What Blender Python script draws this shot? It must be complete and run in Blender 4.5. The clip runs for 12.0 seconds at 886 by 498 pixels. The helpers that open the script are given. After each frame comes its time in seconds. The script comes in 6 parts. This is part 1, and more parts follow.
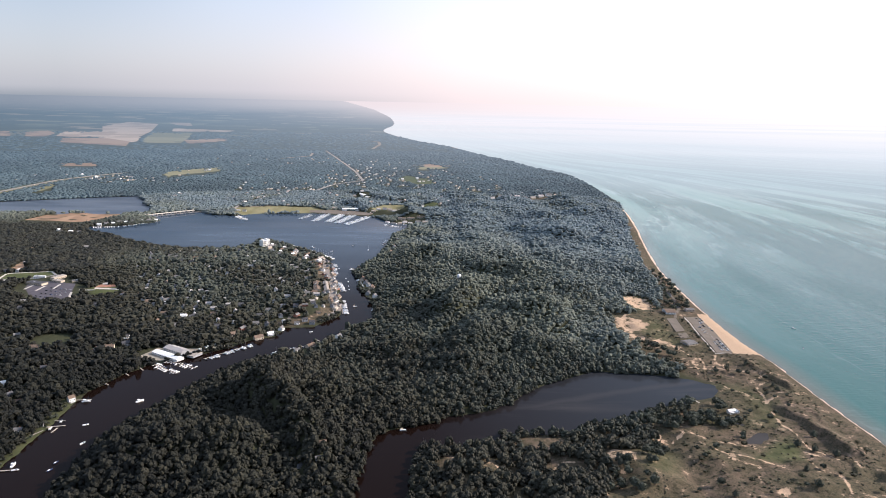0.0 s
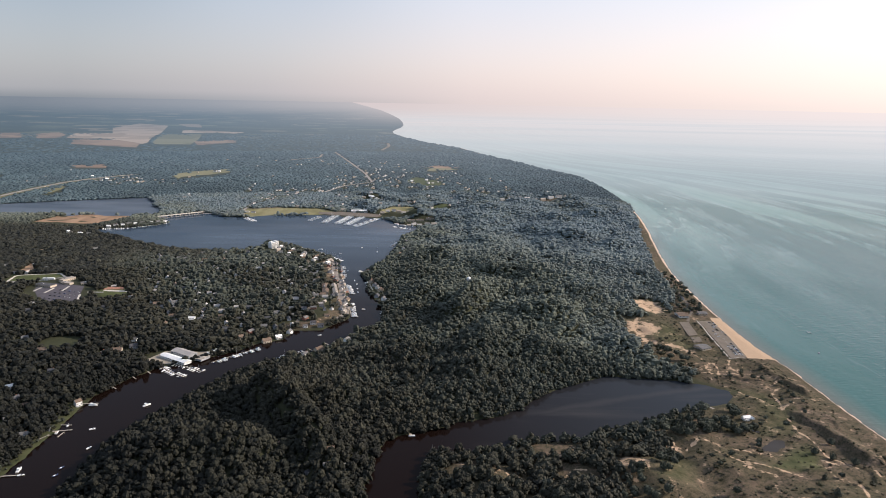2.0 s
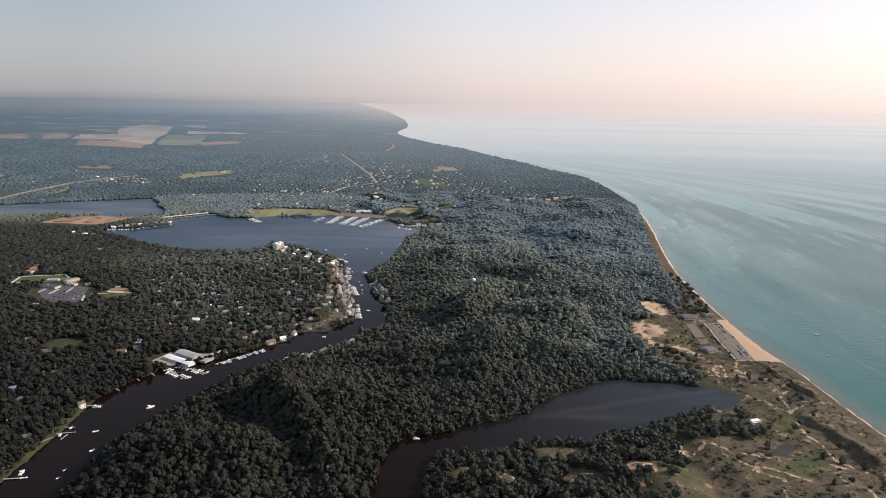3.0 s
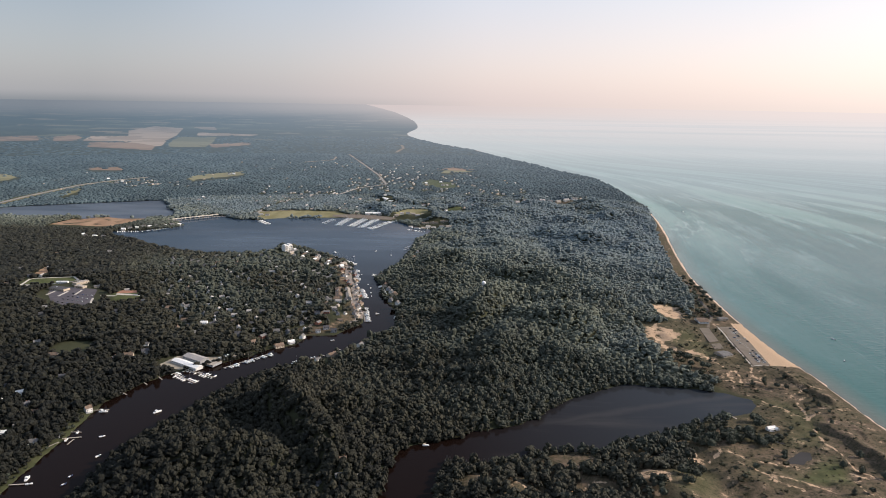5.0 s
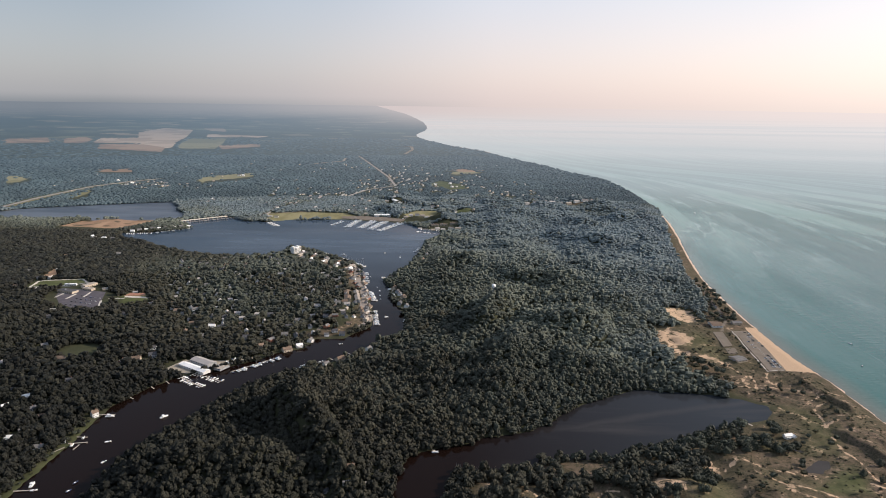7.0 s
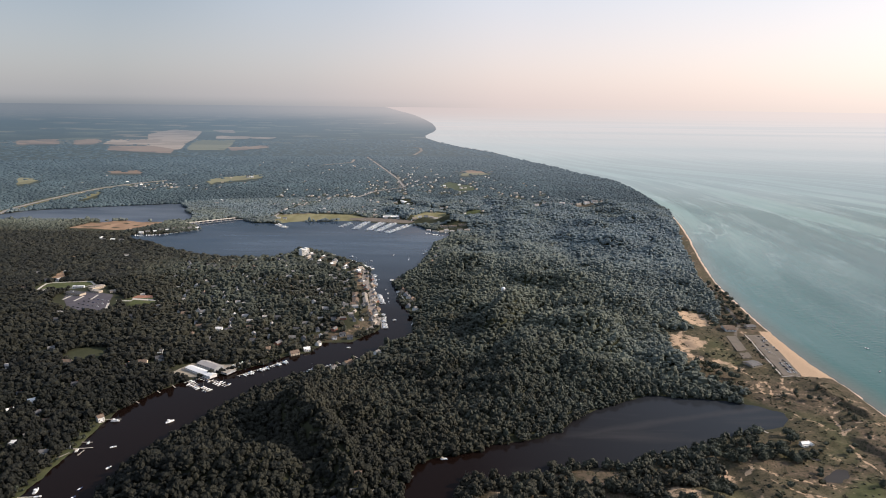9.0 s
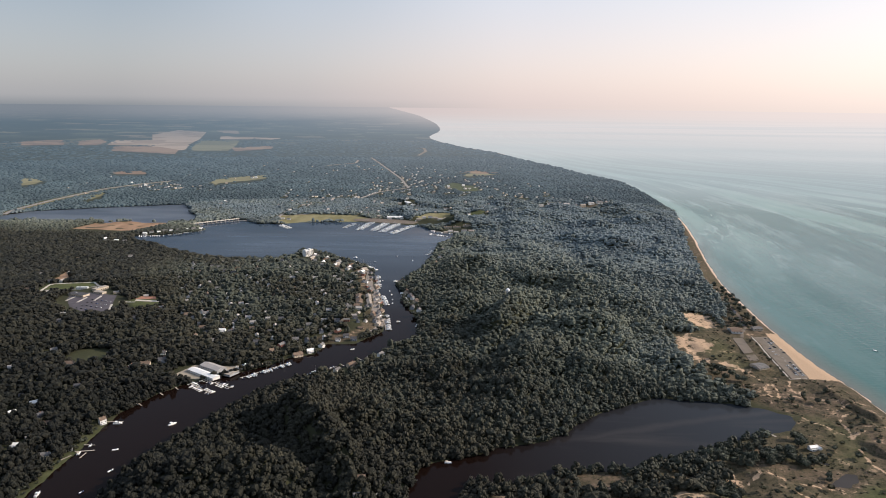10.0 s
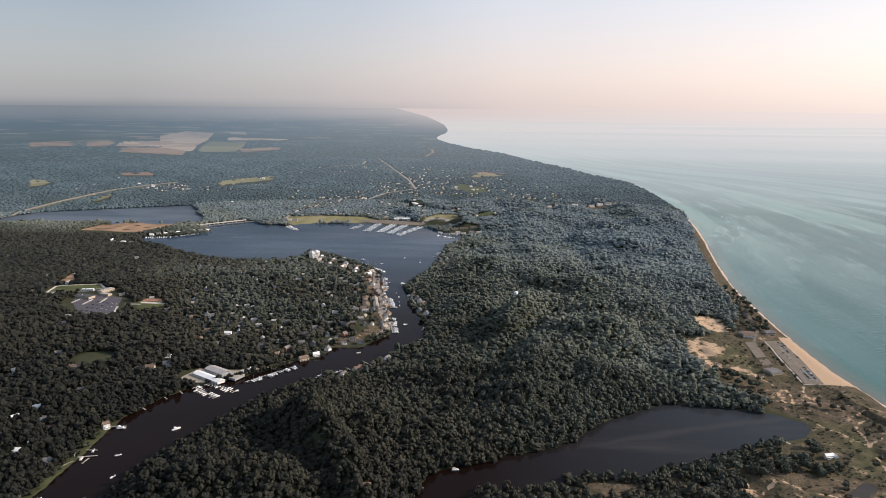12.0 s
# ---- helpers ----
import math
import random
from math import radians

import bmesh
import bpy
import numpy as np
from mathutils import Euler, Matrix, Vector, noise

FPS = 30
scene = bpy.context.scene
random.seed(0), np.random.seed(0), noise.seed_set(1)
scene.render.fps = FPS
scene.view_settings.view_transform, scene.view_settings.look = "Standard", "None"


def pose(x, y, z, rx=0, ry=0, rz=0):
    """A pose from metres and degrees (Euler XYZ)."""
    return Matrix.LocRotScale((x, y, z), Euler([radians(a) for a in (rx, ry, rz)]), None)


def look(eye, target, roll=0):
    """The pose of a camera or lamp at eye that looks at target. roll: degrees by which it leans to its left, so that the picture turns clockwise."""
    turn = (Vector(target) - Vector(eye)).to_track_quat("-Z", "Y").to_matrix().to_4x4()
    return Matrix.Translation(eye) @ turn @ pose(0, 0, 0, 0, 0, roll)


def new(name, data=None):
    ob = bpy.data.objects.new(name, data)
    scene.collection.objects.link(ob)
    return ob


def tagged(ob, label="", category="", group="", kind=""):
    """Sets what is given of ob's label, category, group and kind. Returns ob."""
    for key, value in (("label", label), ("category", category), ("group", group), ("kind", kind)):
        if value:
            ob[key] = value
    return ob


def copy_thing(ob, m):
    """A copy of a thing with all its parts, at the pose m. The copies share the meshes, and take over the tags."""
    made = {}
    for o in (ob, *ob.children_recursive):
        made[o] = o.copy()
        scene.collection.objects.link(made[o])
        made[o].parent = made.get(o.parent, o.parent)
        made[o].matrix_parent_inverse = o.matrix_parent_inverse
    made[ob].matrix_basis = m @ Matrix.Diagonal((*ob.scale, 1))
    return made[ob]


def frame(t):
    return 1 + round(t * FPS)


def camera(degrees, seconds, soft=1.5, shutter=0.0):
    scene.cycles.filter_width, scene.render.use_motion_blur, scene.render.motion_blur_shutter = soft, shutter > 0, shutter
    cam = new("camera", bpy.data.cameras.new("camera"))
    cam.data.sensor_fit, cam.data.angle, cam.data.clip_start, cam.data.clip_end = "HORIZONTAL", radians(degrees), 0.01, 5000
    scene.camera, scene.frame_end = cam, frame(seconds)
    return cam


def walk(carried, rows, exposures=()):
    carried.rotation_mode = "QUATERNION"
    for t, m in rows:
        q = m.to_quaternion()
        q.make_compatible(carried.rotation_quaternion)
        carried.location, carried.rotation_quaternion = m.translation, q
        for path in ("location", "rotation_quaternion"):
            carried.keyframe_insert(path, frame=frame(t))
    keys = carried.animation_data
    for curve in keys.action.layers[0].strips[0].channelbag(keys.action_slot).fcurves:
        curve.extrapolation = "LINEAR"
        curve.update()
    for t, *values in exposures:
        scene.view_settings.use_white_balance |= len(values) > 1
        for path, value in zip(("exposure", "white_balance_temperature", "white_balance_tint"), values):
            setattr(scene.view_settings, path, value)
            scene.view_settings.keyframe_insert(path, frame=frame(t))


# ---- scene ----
# camera: a drone at 440 m, sliding slowly forward and turning a little to its left
cam = camera(64.0, 12.0, soft=0.95)
PATH = [
    (0.0, 0.888, -43.652, 440.314, 78.084, -1.184, -2.238),
    (0.5, 0.855, -40.288, 440.291, 78.104, -1.164, -2.058),
    (1.0, 0.812, -36.865, 440.267, 78.124, -1.141, -1.875),
    (1.5, 0.759, -33.385, 440.244, 78.144, -1.116, -1.691),
    (2.0, 0.697, -29.851, 440.220, 78.165, -1.089, -1.505),
    (2.5, 0.628, -26.267, 440.195, 78.186, -1.061, -1.317),
    (3.0, 0.552, -22.634, 440.170, 78.206, -1.032, -1.129),
    (3.5, 0.470, -18.957, 440.144, 78.227, -1.001, -0.940),
    (4.0, 0.382, -15.238, 440.118, 78.248, -0.970, -0.751),
    (4.5, 0.291, -11.479, 440.090, 78.269, -0.938, -0.562),
    (5.0, 0.196, -7.685, 440.061, 78.289, -0.906, -0.374),
    (5.5, 0.099, -3.858, 440.031, 78.310, -0.874, -0.186),
    (6.0, -0.000, -0.000, 440.000, 78.330, -0.842, 0.000),
    (6.5, -0.099, 3.885, 439.967, 78.349, -0.810, 0.185),
    (7.0, -0.199, 7.793, 439.933, 78.369, -0.778, 0.367),
    (7.5, -0.297, 11.724, 439.898, 78.388, -0.748, 0.548),
    (8.0, -0.393, 15.672, 439.860, 78.406, -0.718, 0.725),
    (8.5, -0.486, 19.635, 439.821, 78.424, -0.690, 0.900),
    (9.0, -0.575, 23.611, 439.780, 78.441, -0.663, 1.071),
    (9.5, -0.660, 27.596, 439.737, 78.458, -0.637, 1.238),
    (10.0, -0.739, 31.588, 439.692, 78.473, -0.614, 1.401),
    (10.5, -0.812, 35.583, 439.645, 78.488, -0.593, 1.560),
    (11.0, -0.877, 39.578, 439.595, 78.502, -0.574, 1.714),
    (11.5, -0.935, 43.571, 439.543, 78.515, -0.558, 1.863),
    (12.0, -0.983, 47.558, 439.488, 78.528, -0.544, 2.006),
]

EXPOSURES = [(0.0, 0.50, 6050, 18), (0.6, 0.37, 6100, 17), (1.2, 0.24, 6150, 16), (2.0, 0.14, 6250, 16), (3.0, 0.08, 6330, 15.5), (12.0, 0.08, 6380, 15.5)]
walk(cam, [(t, pose(x, y, z, rx, ry, rz)) for t, x, y, z, rx, ry, rz in PATH], EXPOSURES)

# ---- light: hazy late-afternoon sun from the right, bright hazy sky ----
SUN_AZ, SUN_EL, GLOW_AZ = 82.0, 28.0, 76.0   # degrees from +y towards +x, degrees above the horizon
sun_way = Vector((math.sin(radians(SUN_AZ)) * math.cos(radians(SUN_EL)), math.cos(radians(SUN_AZ)) * math.cos(radians(SUN_EL)), math.sin(radians(SUN_EL))))
sun = new("sun", bpy.data.lights.new("sun", "SUN"))
sun.data.energy, sun.data.angle, sun.data.color = 5.0, radians(0.6), (1.0, 0.88, 0.72)
sun.matrix_world = look(sun_way * 3000, (0, 0, 0))
world = bpy.data.worlds.new("world")
scene.world = world
world.use_nodes = True
wt = world.node_tree
wt.nodes.clear()


def wnode(kind, **values):
    n = wt.nodes.new(kind)
    for k, v in values.items():
        n.inputs[k].default_value = v
    return n


def ramp(nodes, links, fac, stops, interpolation="EASE"):
    n = nodes.new("ShaderNodeValToRGB")
    n.color_ramp.interpolation = interpolation
    els = n.color_ramp.elements
    while len(els) < len(stops):
        els.new(0.5)
    for e, (p, c) in zip(els, stops):
        e.position, e.color = p, (*c, 1)
    links.new(fac, n.inputs[0])
    return n.outputs[0]


sky = wt.nodes.new("ShaderNodeTexSky")
sky.sky_type, sky.sun_disc = "NISHITA", False
sky.sun_elevation, sky.sun_rotation = radians(SUN_EL), radians(SUN_AZ)
sky.dust_density, sky.air_density, sky.ozone_density, sky.altitude = 3.0, 1.0, 1.0, 440
SKY_STRENGTH, HAZE_STRENGTH = 0.05, 0.85
bg_sky = wnode("ShaderNodeBackground", Strength=SKY_STRENGTH)
wt.links.new(sky.outputs[0], bg_sky.inputs[0])
# haze in the air: brightest and warmest towards the sun, grey-blue away from it and low down
coord = wt.nodes.new("ShaderNodeTexCoord")
dot = wt.nodes.new("ShaderNodeVectorMath")
dot.operation = "DOT_PRODUCT"
flat = Vector((math.sin(radians(GLOW_AZ)), math.cos(radians(GLOW_AZ)), 0.0))
dot.inputs[1].default_value = flat
wt.links.new(coord.outputs["Generated"], dot.inputs[0])
sep = wt.nodes.new("ShaderNodeSeparateXYZ")
wt.links.new(coord.outputs["Generated"], sep.inputs[0])
azim = wt.nodes.new("ShaderNodeMapRange")
azim.inputs["From Min"].default_value, azim.inputs["From Max"].default_value = -0.2, 0.85
wt.links.new(dot.outputs["Value"], azim.inputs["Value"])
low = ramp(wt.nodes, wt.links, azim.outputs[0], [(0.0, (0.375, 0.383, 0.39)), (0.22, (0.505, 0.485, 0.48)), (0.48, (0.76, 0.655, 0.61)), (0.71, (0.87, 0.74, 0.67)), (0.91, (0.93, 0.81, 0.73)), (1.0, (1.02, 0.90, 0.81))], "LINEAR")
high = ramp(wt.nodes, wt.links, azim.outputs[0], [(0.0, (0.24, 0.30, 0.33)), (0.24, (0.415, 0.47, 0.50)), (0.5, (0.61, 0.645, 0.665)), (0.71, (0.68, 0.70, 0.70)), (0.91, (0.76, 0.75, 0.73)), (1.0, (0.86, 0.83, 0.79))])
base = ramp(wt.nodes, wt.links, azim.outputs[0], [(0.0, (0.20, 0.235, 0.262)), (0.2, (0.36, 0.378, 0.392)), (0.34, (0.52, 0.49, 0.475)), (0.48, (0.74, 0.645, 0.60)), (0.62, (0.80, 0.70, 0.64)), (1.0, (0.93, 0.82, 0.74))], "LINEAR")
skyline = wt.nodes.new("ShaderNodeMapRange")
skyline.interpolation_type = "SMOOTHSTEP"
skyline.inputs["From Min"].default_value, skyline.inputs["From Max"].default_value = -0.011, 0.009
wt.links.new(sep.outputs["Z"], skyline.inputs["Value"])
lmix = wt.nodes.new("ShaderNodeMix")
lmix.data_type = "RGBA"
wt.links.new(skyline.outputs[0], lmix.inputs[0])
wt.links.new(base, lmix.inputs[6])
wt.links.new(low, lmix.inputs[7])
elev = wt.nodes.new("ShaderNodeMapRange")
elev.interpolation_type = "SMOOTHSTEP"
elev.inputs["From Min"].default_value, elev.inputs["From Max"].default_value = 0.02, 0.2
wt.links.new(sep.outputs["Z"], elev.inputs["Value"])
hmix = wt.nodes.new("ShaderNodeMix")
hmix.data_type = "RGBA"
wt.links.new(elev.outputs[0], hmix.inputs[0])
wt.links.new(lmix.outputs[2], hmix.inputs[6])
wt.links.new(high, hmix.inputs[7])
up = wt.nodes.new("ShaderNodeMapRange")
up.interpolation_type = "SMOOTHSTEP"
up.inputs["From Min"].default_value, up.inputs["From Max"].default_value = 0.14, 0.36
wt.links.new(sep.outputs["Z"], up.inputs["Value"])
umix = wt.nodes.new("ShaderNodeMix")
umix.data_type = "RGBA"
umix.inputs[7].default_value = (0.37, 0.44, 0.53, 1)
wt.links.new(up.outputs[0], umix.inputs[0])
wt.links.new(hmix.outputs[2], umix.inputs[6])
bg_haze = wnode("ShaderNodeBackground", Strength=HAZE_STRENGTH)
wt.links.new(umix.outputs[2], bg_haze.inputs[0])
both = wt.nodes.new("ShaderNodeAddShader")
wt.links.new(bg_sky.outputs[0], both.inputs[0])
wt.links.new(bg_haze.outputs[0], both.inputs[1])
wout = wt.nodes.new("ShaderNodeOutputWorld")
wt.links.new(both.outputs[0], wout.inputs[0])


# ---- materials ----
class Mat:
    """A node material with a few short helpers."""

    def __init__(self, name, rough=0.7, spec=0.3, metal=0.0):
        self.m = bpy.data.materials.new(name)
        self.m.use_nodes = True
        self.t = self.m.node_tree
        self.n, self.l = self.t.nodes, self.t.links
        self.p = self.n["Principled BSDF"]
        self.p.inputs["Roughness"].default_value = rough
        self.p.inputs["Specular IOR Level"].default_value = spec
        self.p.inputs["Metallic"].default_value = metal
        self.pos = self.n.new("ShaderNodeNewGeometry")

    def noise(self, scale, detail=3.0, stretch=None, rough=0.55):
        n = self.n.new("ShaderNodeTexNoise")
        n.inputs["Scale"].default_value, n.inputs["Detail"].default_value, n.inputs["Roughness"].default_value = scale, detail, rough
        src = self.pos.outputs["Position"]
        if stretch:
            mp = self.n.new("ShaderNodeMapping")
            mp.inputs["Rotation"].default_value = (0, 0, radians(stretch[3]))
            mp.inputs["Scale"].default_value = stretch[:3]
            self.l.new(src, mp.inputs[0])
            src = mp.outputs[0]
        self.l.new(src, n.inputs["Vector"])
        return n.outputs[0]

    def attr(self, name):
        n = self.n.new("ShaderNodeAttribute")
        n.attribute_name = name
        return n

    def ramp(self, fac, stops, how="LINEAR"):
        return ramp(self.n, self.l, fac, stops, how)

    def span(self, fac, a, b, c=0.0, d=1.0):
        n = self.n.new("ShaderNodeMapRange")
        for k, v in zip((1, 2, 3, 4), (a, b, c, d)):
            n.inputs[k].default_value = v
        self.l.new(fac, n.inputs[0])
        return n.outputs[0]

    def mix(self, fac, a, b, how="MIX"):
        n = self.n.new("ShaderNodeMix")
        n.data_type, n.blend_type = "RGBA", how
        for k, v in ((0, fac), (6, a), (7, b)):
            if isinstance(v, (int, float)):
                n.inputs[k].default_value = v
            elif isinstance(v, tuple):
                n.inputs[k].default_value = (*v, 1)
            else:
                self.l.new(v, n.inputs[k])
        return n.outputs[2]

    def math(self, how, a, b):
        n = self.n.new("ShaderNodeMath")
        n.operation = how
        for k, v in ((0, a), (1, b)):
            if isinstance(v, (int, float)):
                n.inputs[k].default_value = v
            else:
                self.l.new(v, n.inputs[k])
        return n.outputs[0]

    def colour(self, c):
        if isinstance(c, tuple):
            self.p.inputs["Base Color"].default_value = (*c, 1)
        else:
            self.l.new(c, self.p.inputs["Base Color"])

    def bump(self, height, strength, distance):
        n = self.n.new("ShaderNodeBump")
        n.inputs["Strength"].default_value, n.inputs["Distance"].default_value = strength, distance
        self.l.new(height, n.inputs["Height"])
        self.l.new(n.outputs[0], self.p.inputs["Normal"])

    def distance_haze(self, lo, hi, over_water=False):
        """Haze painted as emission growing with distance, on the backdrop beyond the built land only."""
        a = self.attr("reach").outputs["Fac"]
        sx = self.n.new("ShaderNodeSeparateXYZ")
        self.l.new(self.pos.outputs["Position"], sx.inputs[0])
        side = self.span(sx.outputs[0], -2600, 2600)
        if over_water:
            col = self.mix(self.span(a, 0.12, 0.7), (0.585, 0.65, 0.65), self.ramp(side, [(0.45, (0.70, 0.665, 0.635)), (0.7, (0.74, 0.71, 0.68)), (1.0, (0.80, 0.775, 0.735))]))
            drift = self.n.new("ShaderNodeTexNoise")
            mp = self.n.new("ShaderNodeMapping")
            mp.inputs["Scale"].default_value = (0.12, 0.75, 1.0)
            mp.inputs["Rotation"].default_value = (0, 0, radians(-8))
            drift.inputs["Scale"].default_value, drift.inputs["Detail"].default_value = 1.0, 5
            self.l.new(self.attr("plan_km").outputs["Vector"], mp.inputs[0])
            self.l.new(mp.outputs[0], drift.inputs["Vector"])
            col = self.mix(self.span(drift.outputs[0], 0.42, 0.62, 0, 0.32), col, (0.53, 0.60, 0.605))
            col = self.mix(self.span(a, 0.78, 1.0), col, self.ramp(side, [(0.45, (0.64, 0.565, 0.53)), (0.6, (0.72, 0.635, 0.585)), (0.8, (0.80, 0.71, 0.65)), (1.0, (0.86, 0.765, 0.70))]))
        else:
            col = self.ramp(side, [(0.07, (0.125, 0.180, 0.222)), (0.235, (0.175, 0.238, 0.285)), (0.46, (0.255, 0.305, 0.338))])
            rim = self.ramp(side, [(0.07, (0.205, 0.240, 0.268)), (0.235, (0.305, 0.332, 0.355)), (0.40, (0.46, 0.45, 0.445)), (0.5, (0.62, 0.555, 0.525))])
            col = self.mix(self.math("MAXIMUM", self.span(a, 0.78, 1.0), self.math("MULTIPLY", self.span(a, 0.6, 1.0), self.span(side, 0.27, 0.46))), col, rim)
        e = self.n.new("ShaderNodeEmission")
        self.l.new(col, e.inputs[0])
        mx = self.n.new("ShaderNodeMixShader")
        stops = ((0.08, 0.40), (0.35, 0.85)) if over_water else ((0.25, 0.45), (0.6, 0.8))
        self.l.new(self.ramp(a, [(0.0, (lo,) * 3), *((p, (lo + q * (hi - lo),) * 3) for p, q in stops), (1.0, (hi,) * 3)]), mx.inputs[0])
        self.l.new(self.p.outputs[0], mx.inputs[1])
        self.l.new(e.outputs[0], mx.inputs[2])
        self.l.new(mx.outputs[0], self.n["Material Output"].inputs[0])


def plain(name, c, rough=0.6, spec=0.3, metal=0.0, vary=0.12, scale=0.8):
    """A solid colour with fine and coarse unevenness."""
    m = Mat(name, rough, spec, metal)
    a, b = m.noise(scale, 4), m.noise(scale * 7, 3)
    k = m.mix(m.span(a, 0.3, 0.7), tuple(v * (1 - vary) for v in c), tuple(min(1, v * (1 + vary)) for v in c))
    m.colour(m.mix(m.span(b, 0.35, 0.75, 0.0, 0.35), k, tuple(v * 0.8 for v in c)))
    return m.m


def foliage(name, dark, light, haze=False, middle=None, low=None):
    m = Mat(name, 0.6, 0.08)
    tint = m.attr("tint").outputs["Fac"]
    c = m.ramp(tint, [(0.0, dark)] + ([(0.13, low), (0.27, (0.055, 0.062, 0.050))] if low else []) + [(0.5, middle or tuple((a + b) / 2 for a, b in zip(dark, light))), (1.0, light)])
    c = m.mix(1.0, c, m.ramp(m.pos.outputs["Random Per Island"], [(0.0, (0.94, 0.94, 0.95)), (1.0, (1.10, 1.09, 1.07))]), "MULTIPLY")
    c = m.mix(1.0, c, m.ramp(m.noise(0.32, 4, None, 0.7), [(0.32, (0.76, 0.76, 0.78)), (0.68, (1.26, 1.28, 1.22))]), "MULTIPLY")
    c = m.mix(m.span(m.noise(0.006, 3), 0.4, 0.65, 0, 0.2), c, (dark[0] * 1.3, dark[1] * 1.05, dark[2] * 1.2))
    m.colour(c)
    m.bump(m.noise(0.7, 5, None, 0.75), 0.85, 1.5)
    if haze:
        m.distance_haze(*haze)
    return m.m


# light end is blue-green: haze painted into the leaf colour of further trees
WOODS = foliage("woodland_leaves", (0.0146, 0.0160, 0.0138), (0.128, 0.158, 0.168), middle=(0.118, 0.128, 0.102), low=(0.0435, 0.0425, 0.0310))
# haze painted into the bluish leaf colour, and over it as emission
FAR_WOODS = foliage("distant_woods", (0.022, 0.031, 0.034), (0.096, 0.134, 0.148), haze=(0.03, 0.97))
GROVE_LEAVES = foliage("grove_leaves", (0.026, 0.029, 0.022), (0.110, 0.124, 0.094))
SHRUB = foliage("dune_shrub_leaves", (0.022, 0.022, 0.014), (0.080, 0.080, 0.047))
BARK = plain("bark", (0.13, 0.10, 0.075), 0.9)


def ground_material(name, haze=None):
    m = Mat(name, 0.95, 0.1)
    big, mid, fine = m.noise(0.008, 4), m.noise(0.05, 5), m.noise(0.6, 4)
    cov = m.attr("cover")
    sp = m.n.new("ShaderNodeSeparateColor")
    m.l.new(cov.outputs["Color"], sp.inputs[0])
    floor = m.mix(mid, (0.026, 0.028, 0.016), (0.054, 0.056, 0.031))
    grass = m.mix(m.span(mid, 0.3, 0.7), (0.052, 0.064, 0.024), (0.100, 0.108, 0.048))
    dune = m.mix(m.span(mid, 0.38, 0.62), (0.060, 0.050, 0.031), (0.135, 0.099, 0.070))
    dune = m.mix(m.span(big, 0.44, 0.58, 0, 0.65), dune, (0.066, 0.061, 0.033))
    dune = m.mix(m.span(m.noise(0.22, 5, None, 0.65), 0.49, 0.58, 0, 0.8), dune, (0.034, 0.035, 0.019))
    dune = m.mix(m.span(fine, 0.48, 0.7, 0, 0.45), dune, (0.185, 0.135, 0.098))
    sand = m.mix(m.span(fine, 0.3, 0.7), (0.385, 0.265, 0.17), (0.49, 0.355, 0.24))
    dune = m.mix(m.span(m.noise(0.05, 8, None, 0.7), 0.60, 0.645, 0, 0.7), dune, sand)
    c = m.mix(sp.outputs[2], floor, dune)
    c = m.mix(sp.outputs[1], c, grass)
    edge = m.math("ADD", cov.outputs["Alpha"], m.math("MULTIPLY", m.math("SUBTRACT", m.noise(0.06, 4), 0.5), 0.10))
    c = m.mix(m.span(edge, 0.47, 0.53), c, m.mix(m.span(fine, 0.3, 0.7), (0.46, 0.34, 0.25), (0.60, 0.46, 0.35)))
    rag = m.math("ADD", sp.outputs[0], m.math("MULTIPLY", m.math("SUBTRACT", m.noise(0.09, 6, None, 0.68), 0.5), 1.9))
    c = m.mix(m.span(rag, 0.42, 0.58), c, sand)
    strips = m.noise(0.02, 3, (1.0, 0.3, 1.0, 20))
    if haze:
        # a patchwork of small far fields, about half a kilometre each
        vor = m.n.new("ShaderNodeTexVoronoi")
        vor.distance, vor.inputs["Scale"].default_value = "CHEBYCHEV", 2.6
        m.l.new(m.attr("plan_km").outputs["Vector"], vor.inputs["Vector"])
        vs = m.n.new("ShaderNodeSeparateColor")
        m.l.new(vor.outputs["Color"], vs.inputs[0])
        out = m.n.new("ShaderNodeVectorMath")
        out.operation = "LENGTH"
        m.l.new(m.attr("plan_km").outputs["Vector"], out.inputs[0])
        where = m.span(out.outputs["Value"], 7.0, 11.0)
        stands = m.n.new("ShaderNodeTexNoise")
        stands.inputs["Scale"].default_value, stands.inputs["Detail"].default_value, stands.inputs["Roughness"].default_value = 1.1, 8, 0.68
        m.l.new(m.attr("plan_km").outputs["Vector"], stands.inputs["Vector"])
        c = m.mix(m.math("MULTIPLY", m.span(stands.outputs[0], 0.52, 0.66, 0, 0.8), where), c, (0.15, 0.16, 0.10))
        c = m.mix(m.math("MULTIPLY", m.span(vs.outputs[0], 0.86, 0.88), where), c, m.mix(vs.outputs[1], (0.16, 0.17, 0.09), (0.40, 0.31, 0.22)))
        strips = vs.outputs[2]
    cr = m.n.new("ShaderNodeSeparateColor")
    m.l.new(m.attr("crop").outputs["Color"], cr.inputs[0])
    for k, (a, b) in enumerate((((0.38, 0.28, 0.20), (0.52, 0.40, 0.30)), ((0.175, 0.160, 0.080), (0.240, 0.218, 0.120)), ((0.24, 0.155, 0.10), (0.34, 0.225, 0.145)))):
        c = m.mix(m.span(cr.outputs[k], 0.4, 0.6), c, m.mix(m.span(strips, 0.4, 0.6), a, b))
    m.colour(c)
    m.bump(fine, 0.5, 0.5)
    if haze:
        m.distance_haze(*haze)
    return m.m


GROUND = ground_material("ground_cover")
